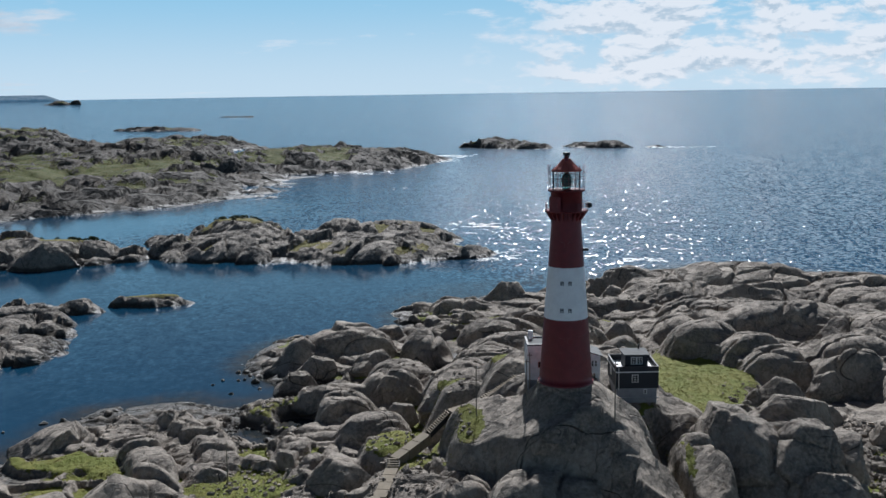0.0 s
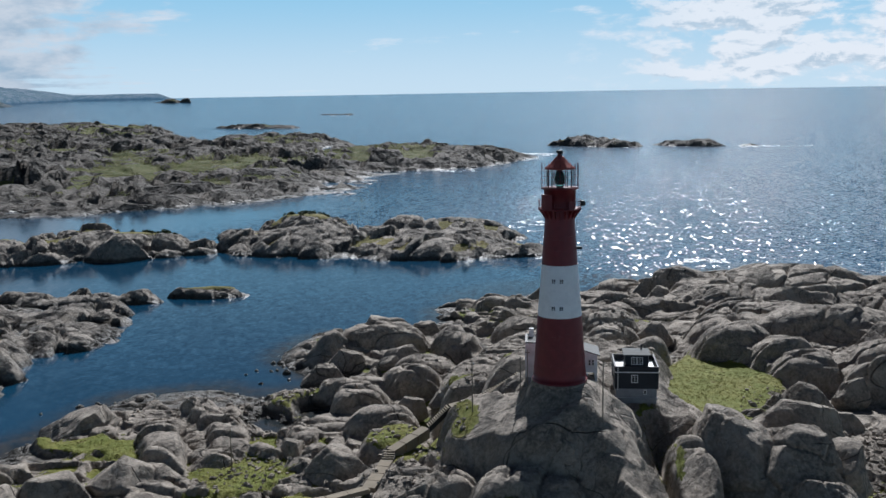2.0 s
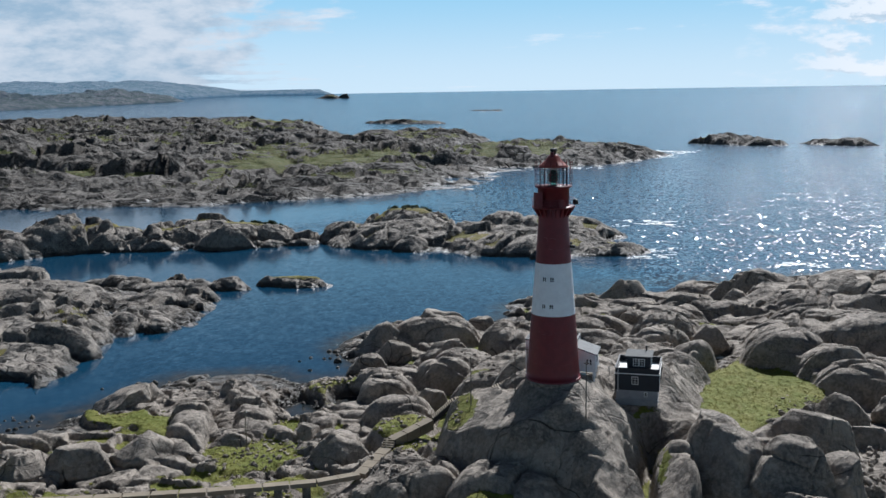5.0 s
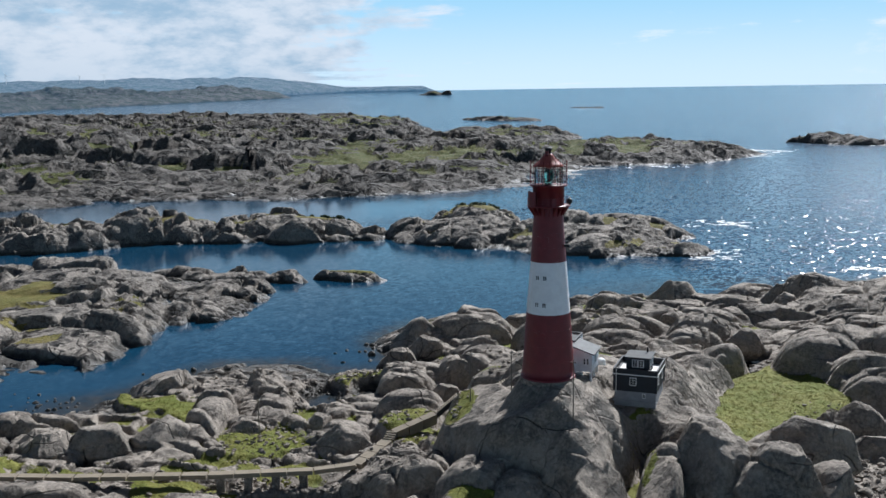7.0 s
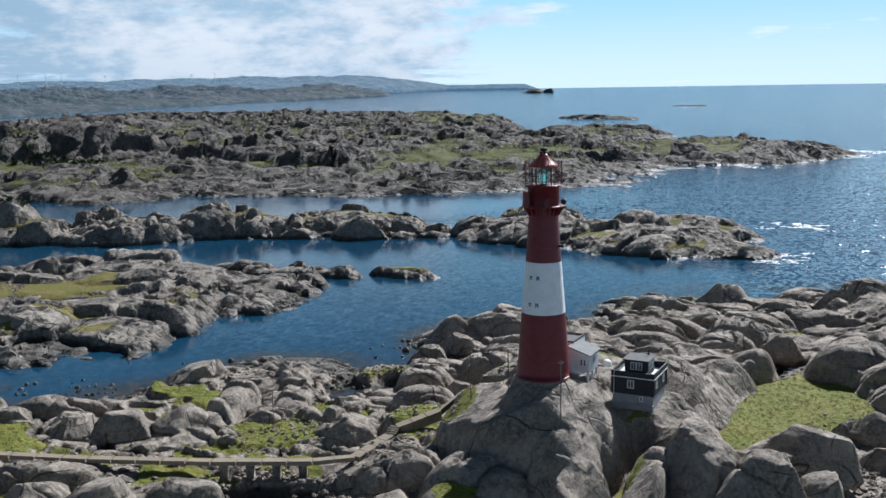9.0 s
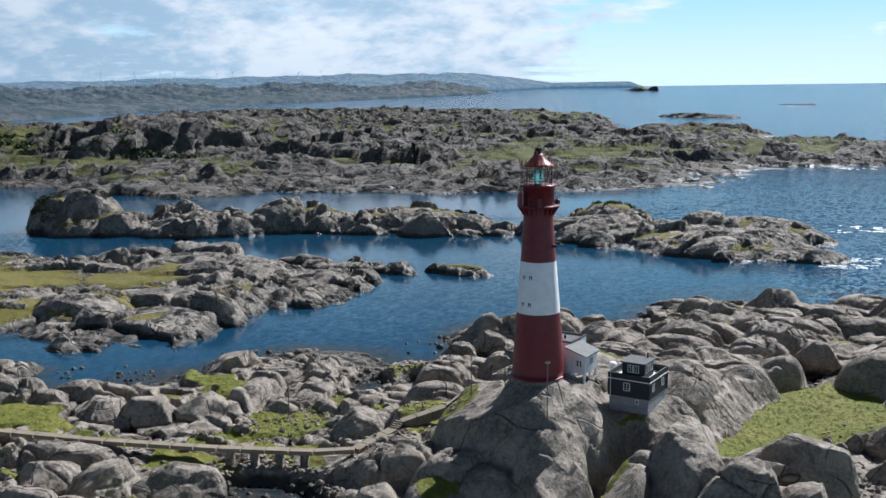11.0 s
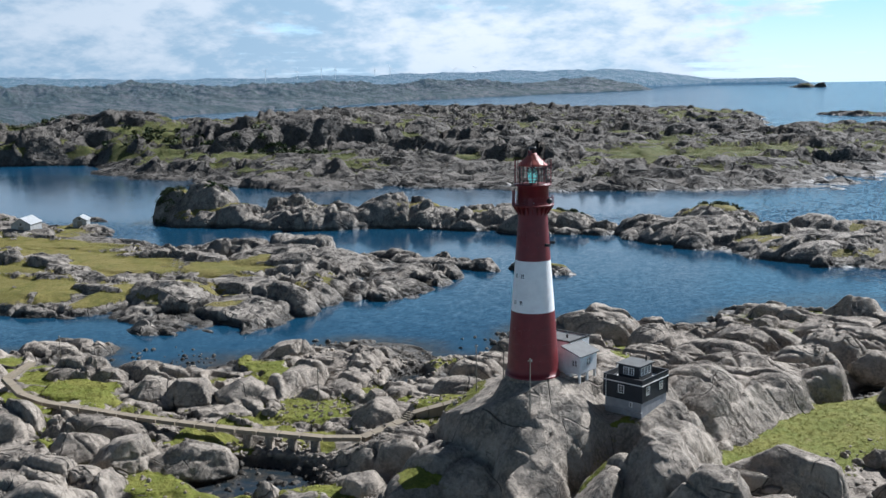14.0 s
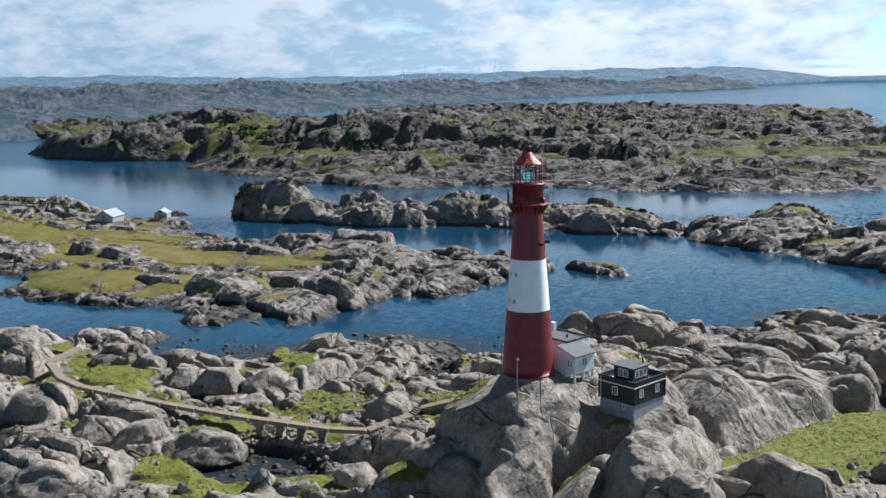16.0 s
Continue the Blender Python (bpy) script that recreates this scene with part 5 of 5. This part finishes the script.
MORE_ROCKS = [
    (-29, 10, 3.0, 2.4, 20, 3, 6.4), (-32, 16, 2.6, 2.2, 0, 3, 6.4), (-44, 22, 2.6, 2.0, 0, 1, 3.8), (-43, 9.5, 2.8, 2.4, -30, 2, 4.6), (-84, -13, 3.4, 2.8, 0, 1.8, 4.6), (-46, -55, 6, 5, 40, 2, 6.6), (-118, -33, 4, 3.4, 20, 2, 6.6), (-98, -14, 3.4, 3.0, 30, 1, 3.8),
    (-26, 24, 3.4, 2.6, 20, 4, 7.2), (-20, 27, 2.6, 2.2, 60, 5, 7.8), (2, -24, 4.6, 3.0, -10, 2, 5.8), (-75, 33, 2.6, 2.0, 0, 0.4, 2.6),
]
for i, (x, y, a, b, turn, foot, top) in enumerate(EAST_ROCKS + SHORE_ROCKS + WEST_ROCKS + MORE_ROCKS):
    wide = 1.2 if x < -40 else 1.06
    ob = new("boulder", BIG_MESHES[i % len(BIG_MESHES)])
    tall = top - foot
    ob.location = (x, y, foot + 0.22 * tall)
    ob.scale = (a * wide, b * wide, tall * 0.78)
    ob.rotation_euler = (radians((i * 37) % 9 - 4), radians((i * 53) % 9 - 4), radians(turn))
    tagged(ob, "great rounded grey granite boulder split by joints" if a > 4 else "rounded grey granite boulder lying on bare rock", "boulder", "boulders on the island")

rng = random.Random(4)
# beds of loose stones: x, y, radii, how many, smallest, largest
BEDS = [
    (-34.5, -22.5, 12.5, 8.5, 110, 0.3, 0.9), (-52, 30, 9, 14, 34, 0.35, 1.1), (-106, 4, 13, 11, 52, 0.3, 0.8), (-24, 0, 4, 7, 14, 0.4, 1.1), (38, 22, 10, 14, 24, 0.3, 1.0),
    (50, -8, 12, 16, 26, 0.5, 1.5), (-60, 62, 7, 10, 12, 0.5, 1.3), (18, 74, 8, 10, 12, 0.5, 1.5), (-86, 34, 14, 6, 10, 0.4, 1.2), (-70, -20, 14, 6, 10, 0.3, 1.0),
]
count = 0
for bx, by, rx, ry, many, least, most in BEDS:
    for k in range(many):
        a, r = rng.uniform(0, 2 * math.pi), math.sqrt(rng.random())
        x, y = bx + rx * r * math.cos(a), by + ry * r * math.sin(a)
        z = max(ground_at(x, y), -0.1)
        size = least + (most - least) * rng.random() ** 2
        if z > 11:
            continue
        ob = new("stone", SMALL_MESHES[count % len(SMALL_MESHES)])
        ob.location = (x, y, z + size * 0.22)
        ob.scale = (size * rng.uniform(0.8, 1.3), size * rng.uniform(0.7, 1.0), size * rng.uniform(0.5, 0.8))
        ob.rotation_euler = (rng.uniform(-0.3, 0.3), rng.uniform(-0.3, 0.3), rng.uniform(0, 6.28))
        tagged(ob, "loose grey beach stone lying in a gully", "stone", "loose stones")
        count += 1


def build_pebbles(beds, seed):
    """Beds of small loose stones too many to count, each stone a faceted lump of its own."""
    rng = np.random.default_rng(seed)
    bm = bmesh.new()
    bmesh.ops.create_icosphere(bm, subdivisions=1, radius=1.0)
    ball = np.array([v.co[:] for v in bm.verts])
    tris = np.array([[v.index for v in f.verts] for f in bm.faces])
    bm.free()
    verts, faces, k = [], [], 0
    for bx, by, rx, ry, many, least, most in beds:
        a, r = rng.uniform(0, 2 * math.pi, many), np.sqrt(rng.random(many))
        x, y = bx + rx * r * np.cos(a), by + ry * r * np.sin(a)
        z = home_at(x, y)
        slope = np.abs(home_at(x + 0.8, y) - z) + np.abs(home_at(x, y + 0.8) - z)
        for px, py, pz in zip(x[(slope < 0.9) & (z > -0.7)], y[(slope < 0.9) & (z > -0.7)], z[(slope < 0.9) & (z > -0.7)]):
            size = least + (most - least) * rng.random() ** 2.5
            p = ball * (1 + 0.22 * rng.standard_normal((len(ball), 1))) * (size * rng.uniform(0.7, 1.3, 3)) * (1, 1, 0.7)
            verts.append(p + (px, py, pz + 0.2 * size))
            faces.append(tris + k)
            k += len(ball)
    mesh = bpy.data.meshes.new("pebbles")
    mesh.from_pydata(np.concatenate(verts).tolist(), [], np.concatenate(faces).tolist())
    mesh.materials.append(BOULDER)
    return tagged(new("pebbles", mesh), "beds of small grey stones between the rocks", "stones", kind="stuff")


build_pebbles([
    (-34, -22, 14, 9, 900, 0.15, 0.6), (-50, 30, 9, 15, 600, 0.15, 0.6), (-104, 3, 17, 13, 260, 0.15, 0.55), (48, 12, 9, 15, 600, 0.15, 0.7), (53, -4, 11, 12, 300, 0.15, 0.8), (-48, -2, 10, 8, 260, 0.12, 0.5), (-22, 0, 9, 14, 400, 0.12, 0.5),
    (-60, -40, 40, 16, 500, 0.12, 0.6), (-84, 26, 22, 10, 300, 0.15, 0.6), (40, 30, 8, 16, 120, 0.12, 0.5), (28, -16, 8, 6, 200, 0.15, 0.7), (20, 78, 14, 10, 160, 0.2, 0.7), (-20, 40, 20, 24, 300, 0.15, 0.6)], 77)


# ---- path, footbridge, steps ----


def slab(a, b, width, thick, bm=None):
    a, b = Vector(a), Vector(b)
    side = Vector((-(b - a).y, (b - a).x, 0)).normalized() * width / 2
    own = bmesh.new()
    v = [own.verts.new(p) for p in (a - side, b - side, b + side, a + side)]
    w = [own.verts.new(p - Vector((0, 0, thick))) for p in (a - side, b - side, b + side, a + side)]
    own.faces.new(v)
    own.faces.new(w[::-1])
    for i in range(4):
        own.faces.new((v[i], w[i], w[(i + 1) % 4], v[(i + 1) % 4]))
    return own if bm is None else merge(bm, own)


def build_footbridge():
    t = thing("footbridge", (-32, -13, 0), "narrow weathered concrete walkway on stone piers over the gully", "footbridge")
    o = Vector((-32, -13, 0))
    for a, b in zip(WALK, WALK[1:]):
        a, b = Vector(a) - o, Vector(b) - o
        n = max(1, round((b - a).length / 4.2))
        for i in range(n):
            p, q = a + (b - a) * (i / n), a + (b - a) * ((i + 1) / n - 0.012)
            part("deck_slab", slab(p, q, 1.7, 0.55), CONCRETE, t)
            part("kerb", slab(p + Vector((0, 0.0, 0.10)) + Vector((0.3, -0.72, 0)), q + Vector((0.3, -0.72, 0.10)), 0.14, 0.12), CONCRETE, t)
    for x, y in ((-33.6, -13.9), (-37.2, -15.7), (-40.8, -17.5), (-44.4, -19.3)):
        z = ground_at(x, y)
        top = 3.85
        if z < top - 0.3:
            pier = part("pier", box(-0.6, 0.6, -0.62, 0.62, min(z, 1.0) - 0.8, top, 0.08), BOULDER, t, "rough stone pier")
            pier.location = (x + 32, y + 13, 0)
            pier.rotation_euler = (0, 0, radians(25))
    return t


def build_path():
    """The laid path that climbs from the bridge to the tower, with its three flights of steps."""
    t = thing("path", (-24, 0, 0), "worn concrete path climbing between the rocks", "path")
    o = Vector((-24, 0, 0))
    for a, b, wide in (((-27.0, -9.6, 4.5), (-25.6, -1.2, 5.5), 1.9), ((-25.4, 0.6, 6.3), (-20.6, 6.6, 7.9), 1.7), ((-17.0, 8.2, 10.9), (-12.6, 10.4, 11.5), 1.7)):
        a, b = Vector(a) - o, Vector(b) - o
        n = max(1, round((b - a).length / 2.4))
        for i in range(n):
            part("path_slab", slab(a + (b - a) * (i / n), a + (b - a) * ((i + 1) / n - 0.015), wide, 1.6), CONCRETE, t)
    return t


def build_steps(a, b, many, wide, label):
    a, b = Vector(a), Vector(b)
    t = thing("stairs", a, label, "stairs")
    flat = Vector((b.x - a.x, b.y - a.y, 0))
    turn = math.degrees(math.atan2(flat.y, flat.x))
    t.rotation_euler = (0, 0, radians(turn))
    run, rise = flat.length / many, (b.z - a.z) / many
    tread = None
    for i in range(many):
        m = Matrix.Translation((run * i, 0, rise * i))
        if tread is None:
            tread = part("tread", box(-0.04, run * 0.62, -wide / 2, wide / 2, 0.06, 0.16, 0.01), CONCRETE, t)
            tread.matrix_local = m
        else:
            shared("tread", tread.data, CONCRETE, t, m)
    for s in (-1, 1):
        part("stringer", slab((0, s * wide / 2, 0.02), (flat.length, s * wide / 2, b.z - a.z + 0.02), 0.16, 0.9), BLACK_IRON, t)
    return t


build_footbridge()
build_path()
build_steps((-25.5, -1.2, 5.5), (-25.5, 0.6, 6.3), 4, 1.8, "short flight of concrete steps in the path")
build_steps((-20.4, 6.8, 8.0), (-17.2, 8.1, 10.9), 12, 1.6, "steep flight of pale steps between rocks")
build_steps((-12.5, 10.6, 11.6), (-6.2, 12.9, 15.0), 18, 1.5, "open flight of pale steps up to the house")


def build_pole(x, y, z0, z1, label, r=0.09):
    t = thing("pole", (x, y, z0), label, "pole", "wire poles")
    part("shaft", rod((0, 0, -0.8), (0, 0, z1 - z0), r, 8, r2=r * 0.75), OLD_WOOD, t)
    part("crossarm", box(-0.35, 0.35, -0.05, 0.05, z1 - z0 - 0.45, z1 - z0 - 0.33), OLD_WOOD, t)
    part("insulator", rod((0.28, 0, z1 - z0 - 0.33), (0.28, 0, z1 - z0 - 0.15), 0.05, 8), TRIM_WHITE, t)
    return t


POLES = [(5.8, -8.4, 23.0), (-5.7, 0.2, 21.2), (-13.0, 2.4, 19.7), (-4.8, 5.2, 20.8)]
for x, y, z1 in POLES:
    build_pole(x, y, ground_at(x, y), z1, "thin weathered wooden pole standing on bare rock")
for x, y in ((-50.5, 1.5), (-118, -14)):
    z = ground_at(x, y)
    build_pole(x, y, z, z + 6.6, "thin weathered wooden pole beside the boulders")


# ---- huts on the far island, small things ----
def isle_at(x, y, key="meadow"):
    return float(isle_height(np.array([[float(x)]]), np.array([[float(y)]]), ISLES[key])[0][0, 0])


for x, y, w, d, tall, ridge, turn, label in (
        (-309, 70, 7.8, 10.5, 3.4, 5.8, 40, "pale grey boathouse with a light sheet roof"),
        (-315, 97, 5.6, 7.6, 2.7, 4.3, 50, "small pale boathouse beside the water")):
    build_hut((x, y, max(isle_at(x, y), 1.4) + 0.5), w, d, tall, ridge, turn, label)


VILLAGE_RED = paint_material("red_house_paint", (0.30, 0.055, 0.035), 0.7, 0.1)
VILLAGE_ROOF = paint_material("red_tile_roof", (0.28, 0.10, 0.06), 0.8, 0.15)


def build_cottage(place, w, d, tall, turn, wall, roof, label):
    """A small gabled house by the far harbour."""
    h = thing("cottage", place, label, "house", "cottages by the harbour", turn)
    part("wall", box(-w / 2, w / 2, -d / 2, d / 2, -3, tall), wall, h)
    for side in (-1, 1):
        slope = math.atan2(0.42 * w, w / 2)
        bm = box(-0.1, 0.66 * w, -d / 2 - 0.4, d / 2 + 0.4, 0.0, 0.25)
        bm.transform(Matrix.Translation((0, 0, tall + 0.42 * w)) @ (Matrix.Rotation(slope, 4, "Y") if side > 0 else Matrix.Rotation(math.pi, 4, "Z") @ Matrix.Rotation(slope, 4, "Y")))
        part("roof", bm, roof, h)
    bm = bmesh.new()
    ends = [[bm.verts.new((x, y, z)) for x, z in ((-w / 2, tall), (w / 2, tall), (0, tall + 0.42 * w))] for y in (-d / 2, d / 2)]
    bm.faces.new(ends[0])
    bm.faces.new(ends[1][::-1])
    part("gable", bm, wall, h)
    for x in (-w / 4, w / 4):
        part("window", box(x - 0.5, x + 0.5, -d / 2 - 0.06, -d / 2 + 0.02, tall - 1.9, tall - 0.7), TRIM_WHITE, h)
    return h


rng = random.Random(21)
for i in range(20):
    along, back = rng.uniform(0, 1), rng.uniform(0, 1)
    x, y = -1310 - 90 * along - 110 * back, 372 + 60 * along + 90 * back
    z = float(main_height(np.array([[x]]), np.array([[y]]))[0][0, 0])
    if z > 0.5:
        red = rng.random() < 0.65
        build_cottage((x, y, z), rng.uniform(6, 9), rng.uniform(9, 14), rng.uniform(3.5, 5.5), rng.uniform(0, 180), VILLAGE_RED if red else WALL_WHITE, VILLAGE_ROOF if rng.random() < 0.6 else SLATE,
                      "red-painted wooden cottage near the far harbour" if red else "white-painted wooden cottage near the far harbour")


def leaf_material():
    m, net, shader, p = material("shrub_leaves")
    c = net.mix(net.node("ShaderNodeNewGeometry").outputs["Random Per Island"], (0.022, 0.036, 0.012), (0.070, 0.092, 0.026))
    net.put(shader, "Base Color", c)
    shader.inputs["Roughness"].default_value = 0.8
    return m


LEAVES = leaf_material()


def build_shrubs(spots, height, size, seed, label):
    """Low wind-bent scrub: heaps of small leaves with gaps."""
    rng = np.random.default_rng(seed)
    verts, faces = [], []
    for sx, sy, rx, ry, tall, many in spots:
        for _ in range(many):
            cx, cy = sx + rx * rng.normal(0, 0.5), sy + ry * rng.normal(0, 0.5)
            ground = float(height(np.array([[cx]]), np.array([[cy]]))[0][0, 0])
            r = tall * rng.uniform(0.35, 0.7)
            for _ in range(44):
                d = rng.normal(0, 1, 3)
                d = d / np.linalg.norm(d) * r * rng.uniform(0.6, 1.05)
                p = np.array((cx, cy, ground + 0.5 * r)) + d * (1.25, 1.25, 0.85)
                u, v = rng.normal(0, 1, 3), rng.normal(0, 1, 3)
                u, v = u / np.linalg.norm(u) * size * rng.uniform(0.6, 1.2), v / np.linalg.norm(v) * size
                k = len(verts)
                verts += [tuple(p - u), tuple(p + v), tuple(p + u), tuple(p - v)]
                faces.append((k, k + 1, k + 2, k + 3))
    mesh = bpy.data.meshes.new("shrubs")
    mesh.from_pydata(verts, [], faces)
    mesh.materials.append(LEAVES)
    return tagged(new("shrubs", mesh), label, "shrubs", kind="stuff")


build_shrubs([(-309, 136, 9, 5, 2.6, 26), (-316, 144, 6, 6, 2.2, 14), (-290, 150, 7, 5, 1.8, 12), (-154, 226, 9, 4, 1.4, 14)], lambda x, y: isle_height(x, y, ISLES["long"]), 0.42, 31, "dark green scrub on the craggy islet")
build_shrubs([(-100, 261, 12, 4, 1.5, 22), (-84, 250, 8, 4, 1.0, 10)], lambda x, y: isle_height(x, y, ISLES["middle"]), 0.4, 32, "low green scrub on the crown of the islet")
build_shrubs([(-385, 62, 26, 10, 2.6, 34), (-350, 70, 14, 8, 2.0, 12)], lambda x, y: isle_height(x, y, ISLES["meadow"]), 0.45, 33, "low green bushes on the flat island")
build_shrubs([(-500, 362, 40, 10, 4, 44), (-560, 345, 30, 8, 4, 26), (-640, 330, 40, 20, 4, 30), (-1120, 470, 60, 30, 7, 50), (-1290, 440, 60, 30, 6, 30), (-930, 420, 60, 30, 5, 40)], main_height, 1.1, 34, "dark green scrub in the clefts of the headland")


def build_turbine(bearing, r, tall):
    b = radians(bearing)
    t = thing("wind_turbine", (-r * math.sin(b), r * math.cos(b), 78), "white three-bladed wind turbine on the far hills", "turbine", "turbines on the hills", turn=bearing)
    part("tower", rod((0, 0, 0), (0, 0, tall), 1.1, 10, r2=0.6), TRIM_WHITE, t)
    part("hub", rod((0, -2.2, tall), (0, 1.6, tall), 0.9, 8), TRIM_WHITE, t)
    for i in range(3):
        a = radians(20 + bearing * 7 + 120 * i)
        part("blade", rod((0, -1.8, tall), (0.42 * tall * math.sin(a), -1.8, tall + 0.42 * tall * math.cos(a)), 0.6, 6, r2=0.15), TRIM_WHITE, t)
    return t


for bearing, tall in ((40.2, 52), (41.5, 48), (45.2, 54), (46.1, 50), (48.4, 56), (49.2, 54), (50.6, 50), (52.4, 52)):
    build_turbine(bearing, 4600, tall)


def build_tank(x, y):
    t = thing("water_tank", (x, y, ground_at(x, y)), "small rounded white tank on bare rock", "tank")
    part("shell", lathe([(0.75, -0.3), (0.78, 0.5), (0.7, 0.8), (0.45, 1.02), (0, 1.08)], 24), TRIM_WHITE, t, "", True)
    part("base_ring", lathe([(0.85, -0.3), (0.85, 0.1), (0.75, 0.1)], 24), GREY_WALL, t)
    return t


build_tank(4.0, 17.9)


# ---- surf ----
def foam_material():
    m, net, shader, p = material("sea_foam")
    net.put(shader, "Base Color", net.mix(net.span(net.noise(p, 0.6, 5.0, 0.7), 0.35, 0.65), (0.45, 0.52, 0.56), (0.85, 0.87, 0.88)))
    shader.inputs["Roughness"].default_value = 0.6
    return m


FOAM = foam_material()


def build_foam(x, y, rx, ry, turn, seed, step):
    """Broken white water in a patch, as many small flecks."""
    gx, gy = np.meshgrid(steps(-rx, rx, step), steps(-ry, ry, step))
    edge = 1 - np.hypot(gx / rx, gy / ry)
    c, s = math.cos(radians(turn)), math.sin(radians(turn))
    wx, wy = x + gx * c - gy * s, y + gx * s + gy * c
    lace = np.abs(fractal(wx, wy, step * 7, 4, seed, 0.6))
    on = (edge > 0) & (lace < 0.10 * np.clip(edge * 2.2, 0, 1)) & (fractal(wx, wy, rx * 0.5, 3, seed + 9) > -0.02)
    verts, faces = [], []
    for px, py in zip(wx[on], wy[on]):
        k, r = len(verts), step * 0.62
        z = 0.07 + float(sea_rise(np.array(px), np.array(py)))
        verts += [(px - r, py - r * 0.6, z), (px + r, py - r, z), (px + r * 0.7, py + r, z), (px - r, py + r * 0.8, z)]
        faces.append((k, k + 1, k + 2, k + 3))
    mesh = bpy.data.meshes.new("surf")
    mesh.from_pydata(verts, [], faces)
    mesh.materials.append(FOAM)
    return tagged(new("surf", mesh), "broken white surf on the water by the rocks", "surf", kind="stuff")


for i, (x, y, rx, ry, turn, step) in enumerate([
        (2, 216, 16, 10, 30, 0.7), (8, 228, 12, 6, 10, 0.7), (-2, 300, 30, 14, 10, 1.1), (-20, 770, 60, 30, 60, 2.2), (-30, 690, 60, 22, 60, 2.0), (-110, 585, 70, 12, 10, 1.8),
        (190, 862, 70, 12, -6, 2.2), (70, 868, 50, 10, -20, 2.0), (-170, 440, 20, 10, 40, 1.5), (40, 206, 26, 6, -10, 0.8), (112, 160, 10, 22, 20, 0.9), (-490, 2200, 70, 20, 0, 5.0)]):
    build_foam(x, y, rx, ry, turn, 1000 + i, step)


# ---- grass ----
def grass_material():
    m, net, shader, p = material("grass_blades")
    tone = net.noise(p, 0.5, 5.0, 0.7)
    c = net.mix(net.span(tone, 0.35, 0.65), (0.155, 0.175, 0.022), (0.24, 0.22, 0.05))
    c = net.mix(net.math("MULTIPLY", net.node("ShaderNodeNewGeometry").outputs["Random Per Island"], 0.35), c, (0.26, 0.22, 0.08))
    net.put(shader, "Base Color", c)
    shader.inputs["Roughness"].default_value = 0.9
    return m


def build_grass(many, seed):
    """Tussocks over the meadows and hollows of the island."""
    rng = np.random.default_rng(seed)
    x, y = rng.uniform(-115, 62, many * 8), rng.uniform(-48, 62, many * 8)
    h, g = home_at(x, y), home_at(x, y, 1)
    keep = np.where((g > 0.62) & (h > 1.6))[0][:many]
    verts, faces = [], []
    for k in keep:
        # a loose clump of bent blades
        for i in range(6):
            n = len(verts)
            a, lean = rng.uniform(0, 6.28), rng.uniform(0, 6.28)
            px, py = x[k] + rng.uniform(-0.3, 0.3), y[k] + rng.uniform(-0.3, 0.3)
            up, w = rng.uniform(0.10, 0.26), rng.uniform(0.03, 0.06)
            dx, dy = w * math.cos(a), w * math.sin(a)
            verts += [(px - dx, py - dy, h[k] - 0.05), (px + dx, py + dy, h[k] - 0.05), (px + 0.14 * math.cos(lean), py + 0.14 * math.sin(lean), h[k] + up)]
            faces.append((n, n + 1, n + 2))
    mesh = bpy.data.meshes.new("grass")
    mesh.from_pydata(verts, [], faces)
    mesh.materials.append(grass_material())
    return tagged(new("grass", mesh), "rough yellow-green tussock grass in the hollows", "grass", kind="stuff")


build_grass(6000, 12)
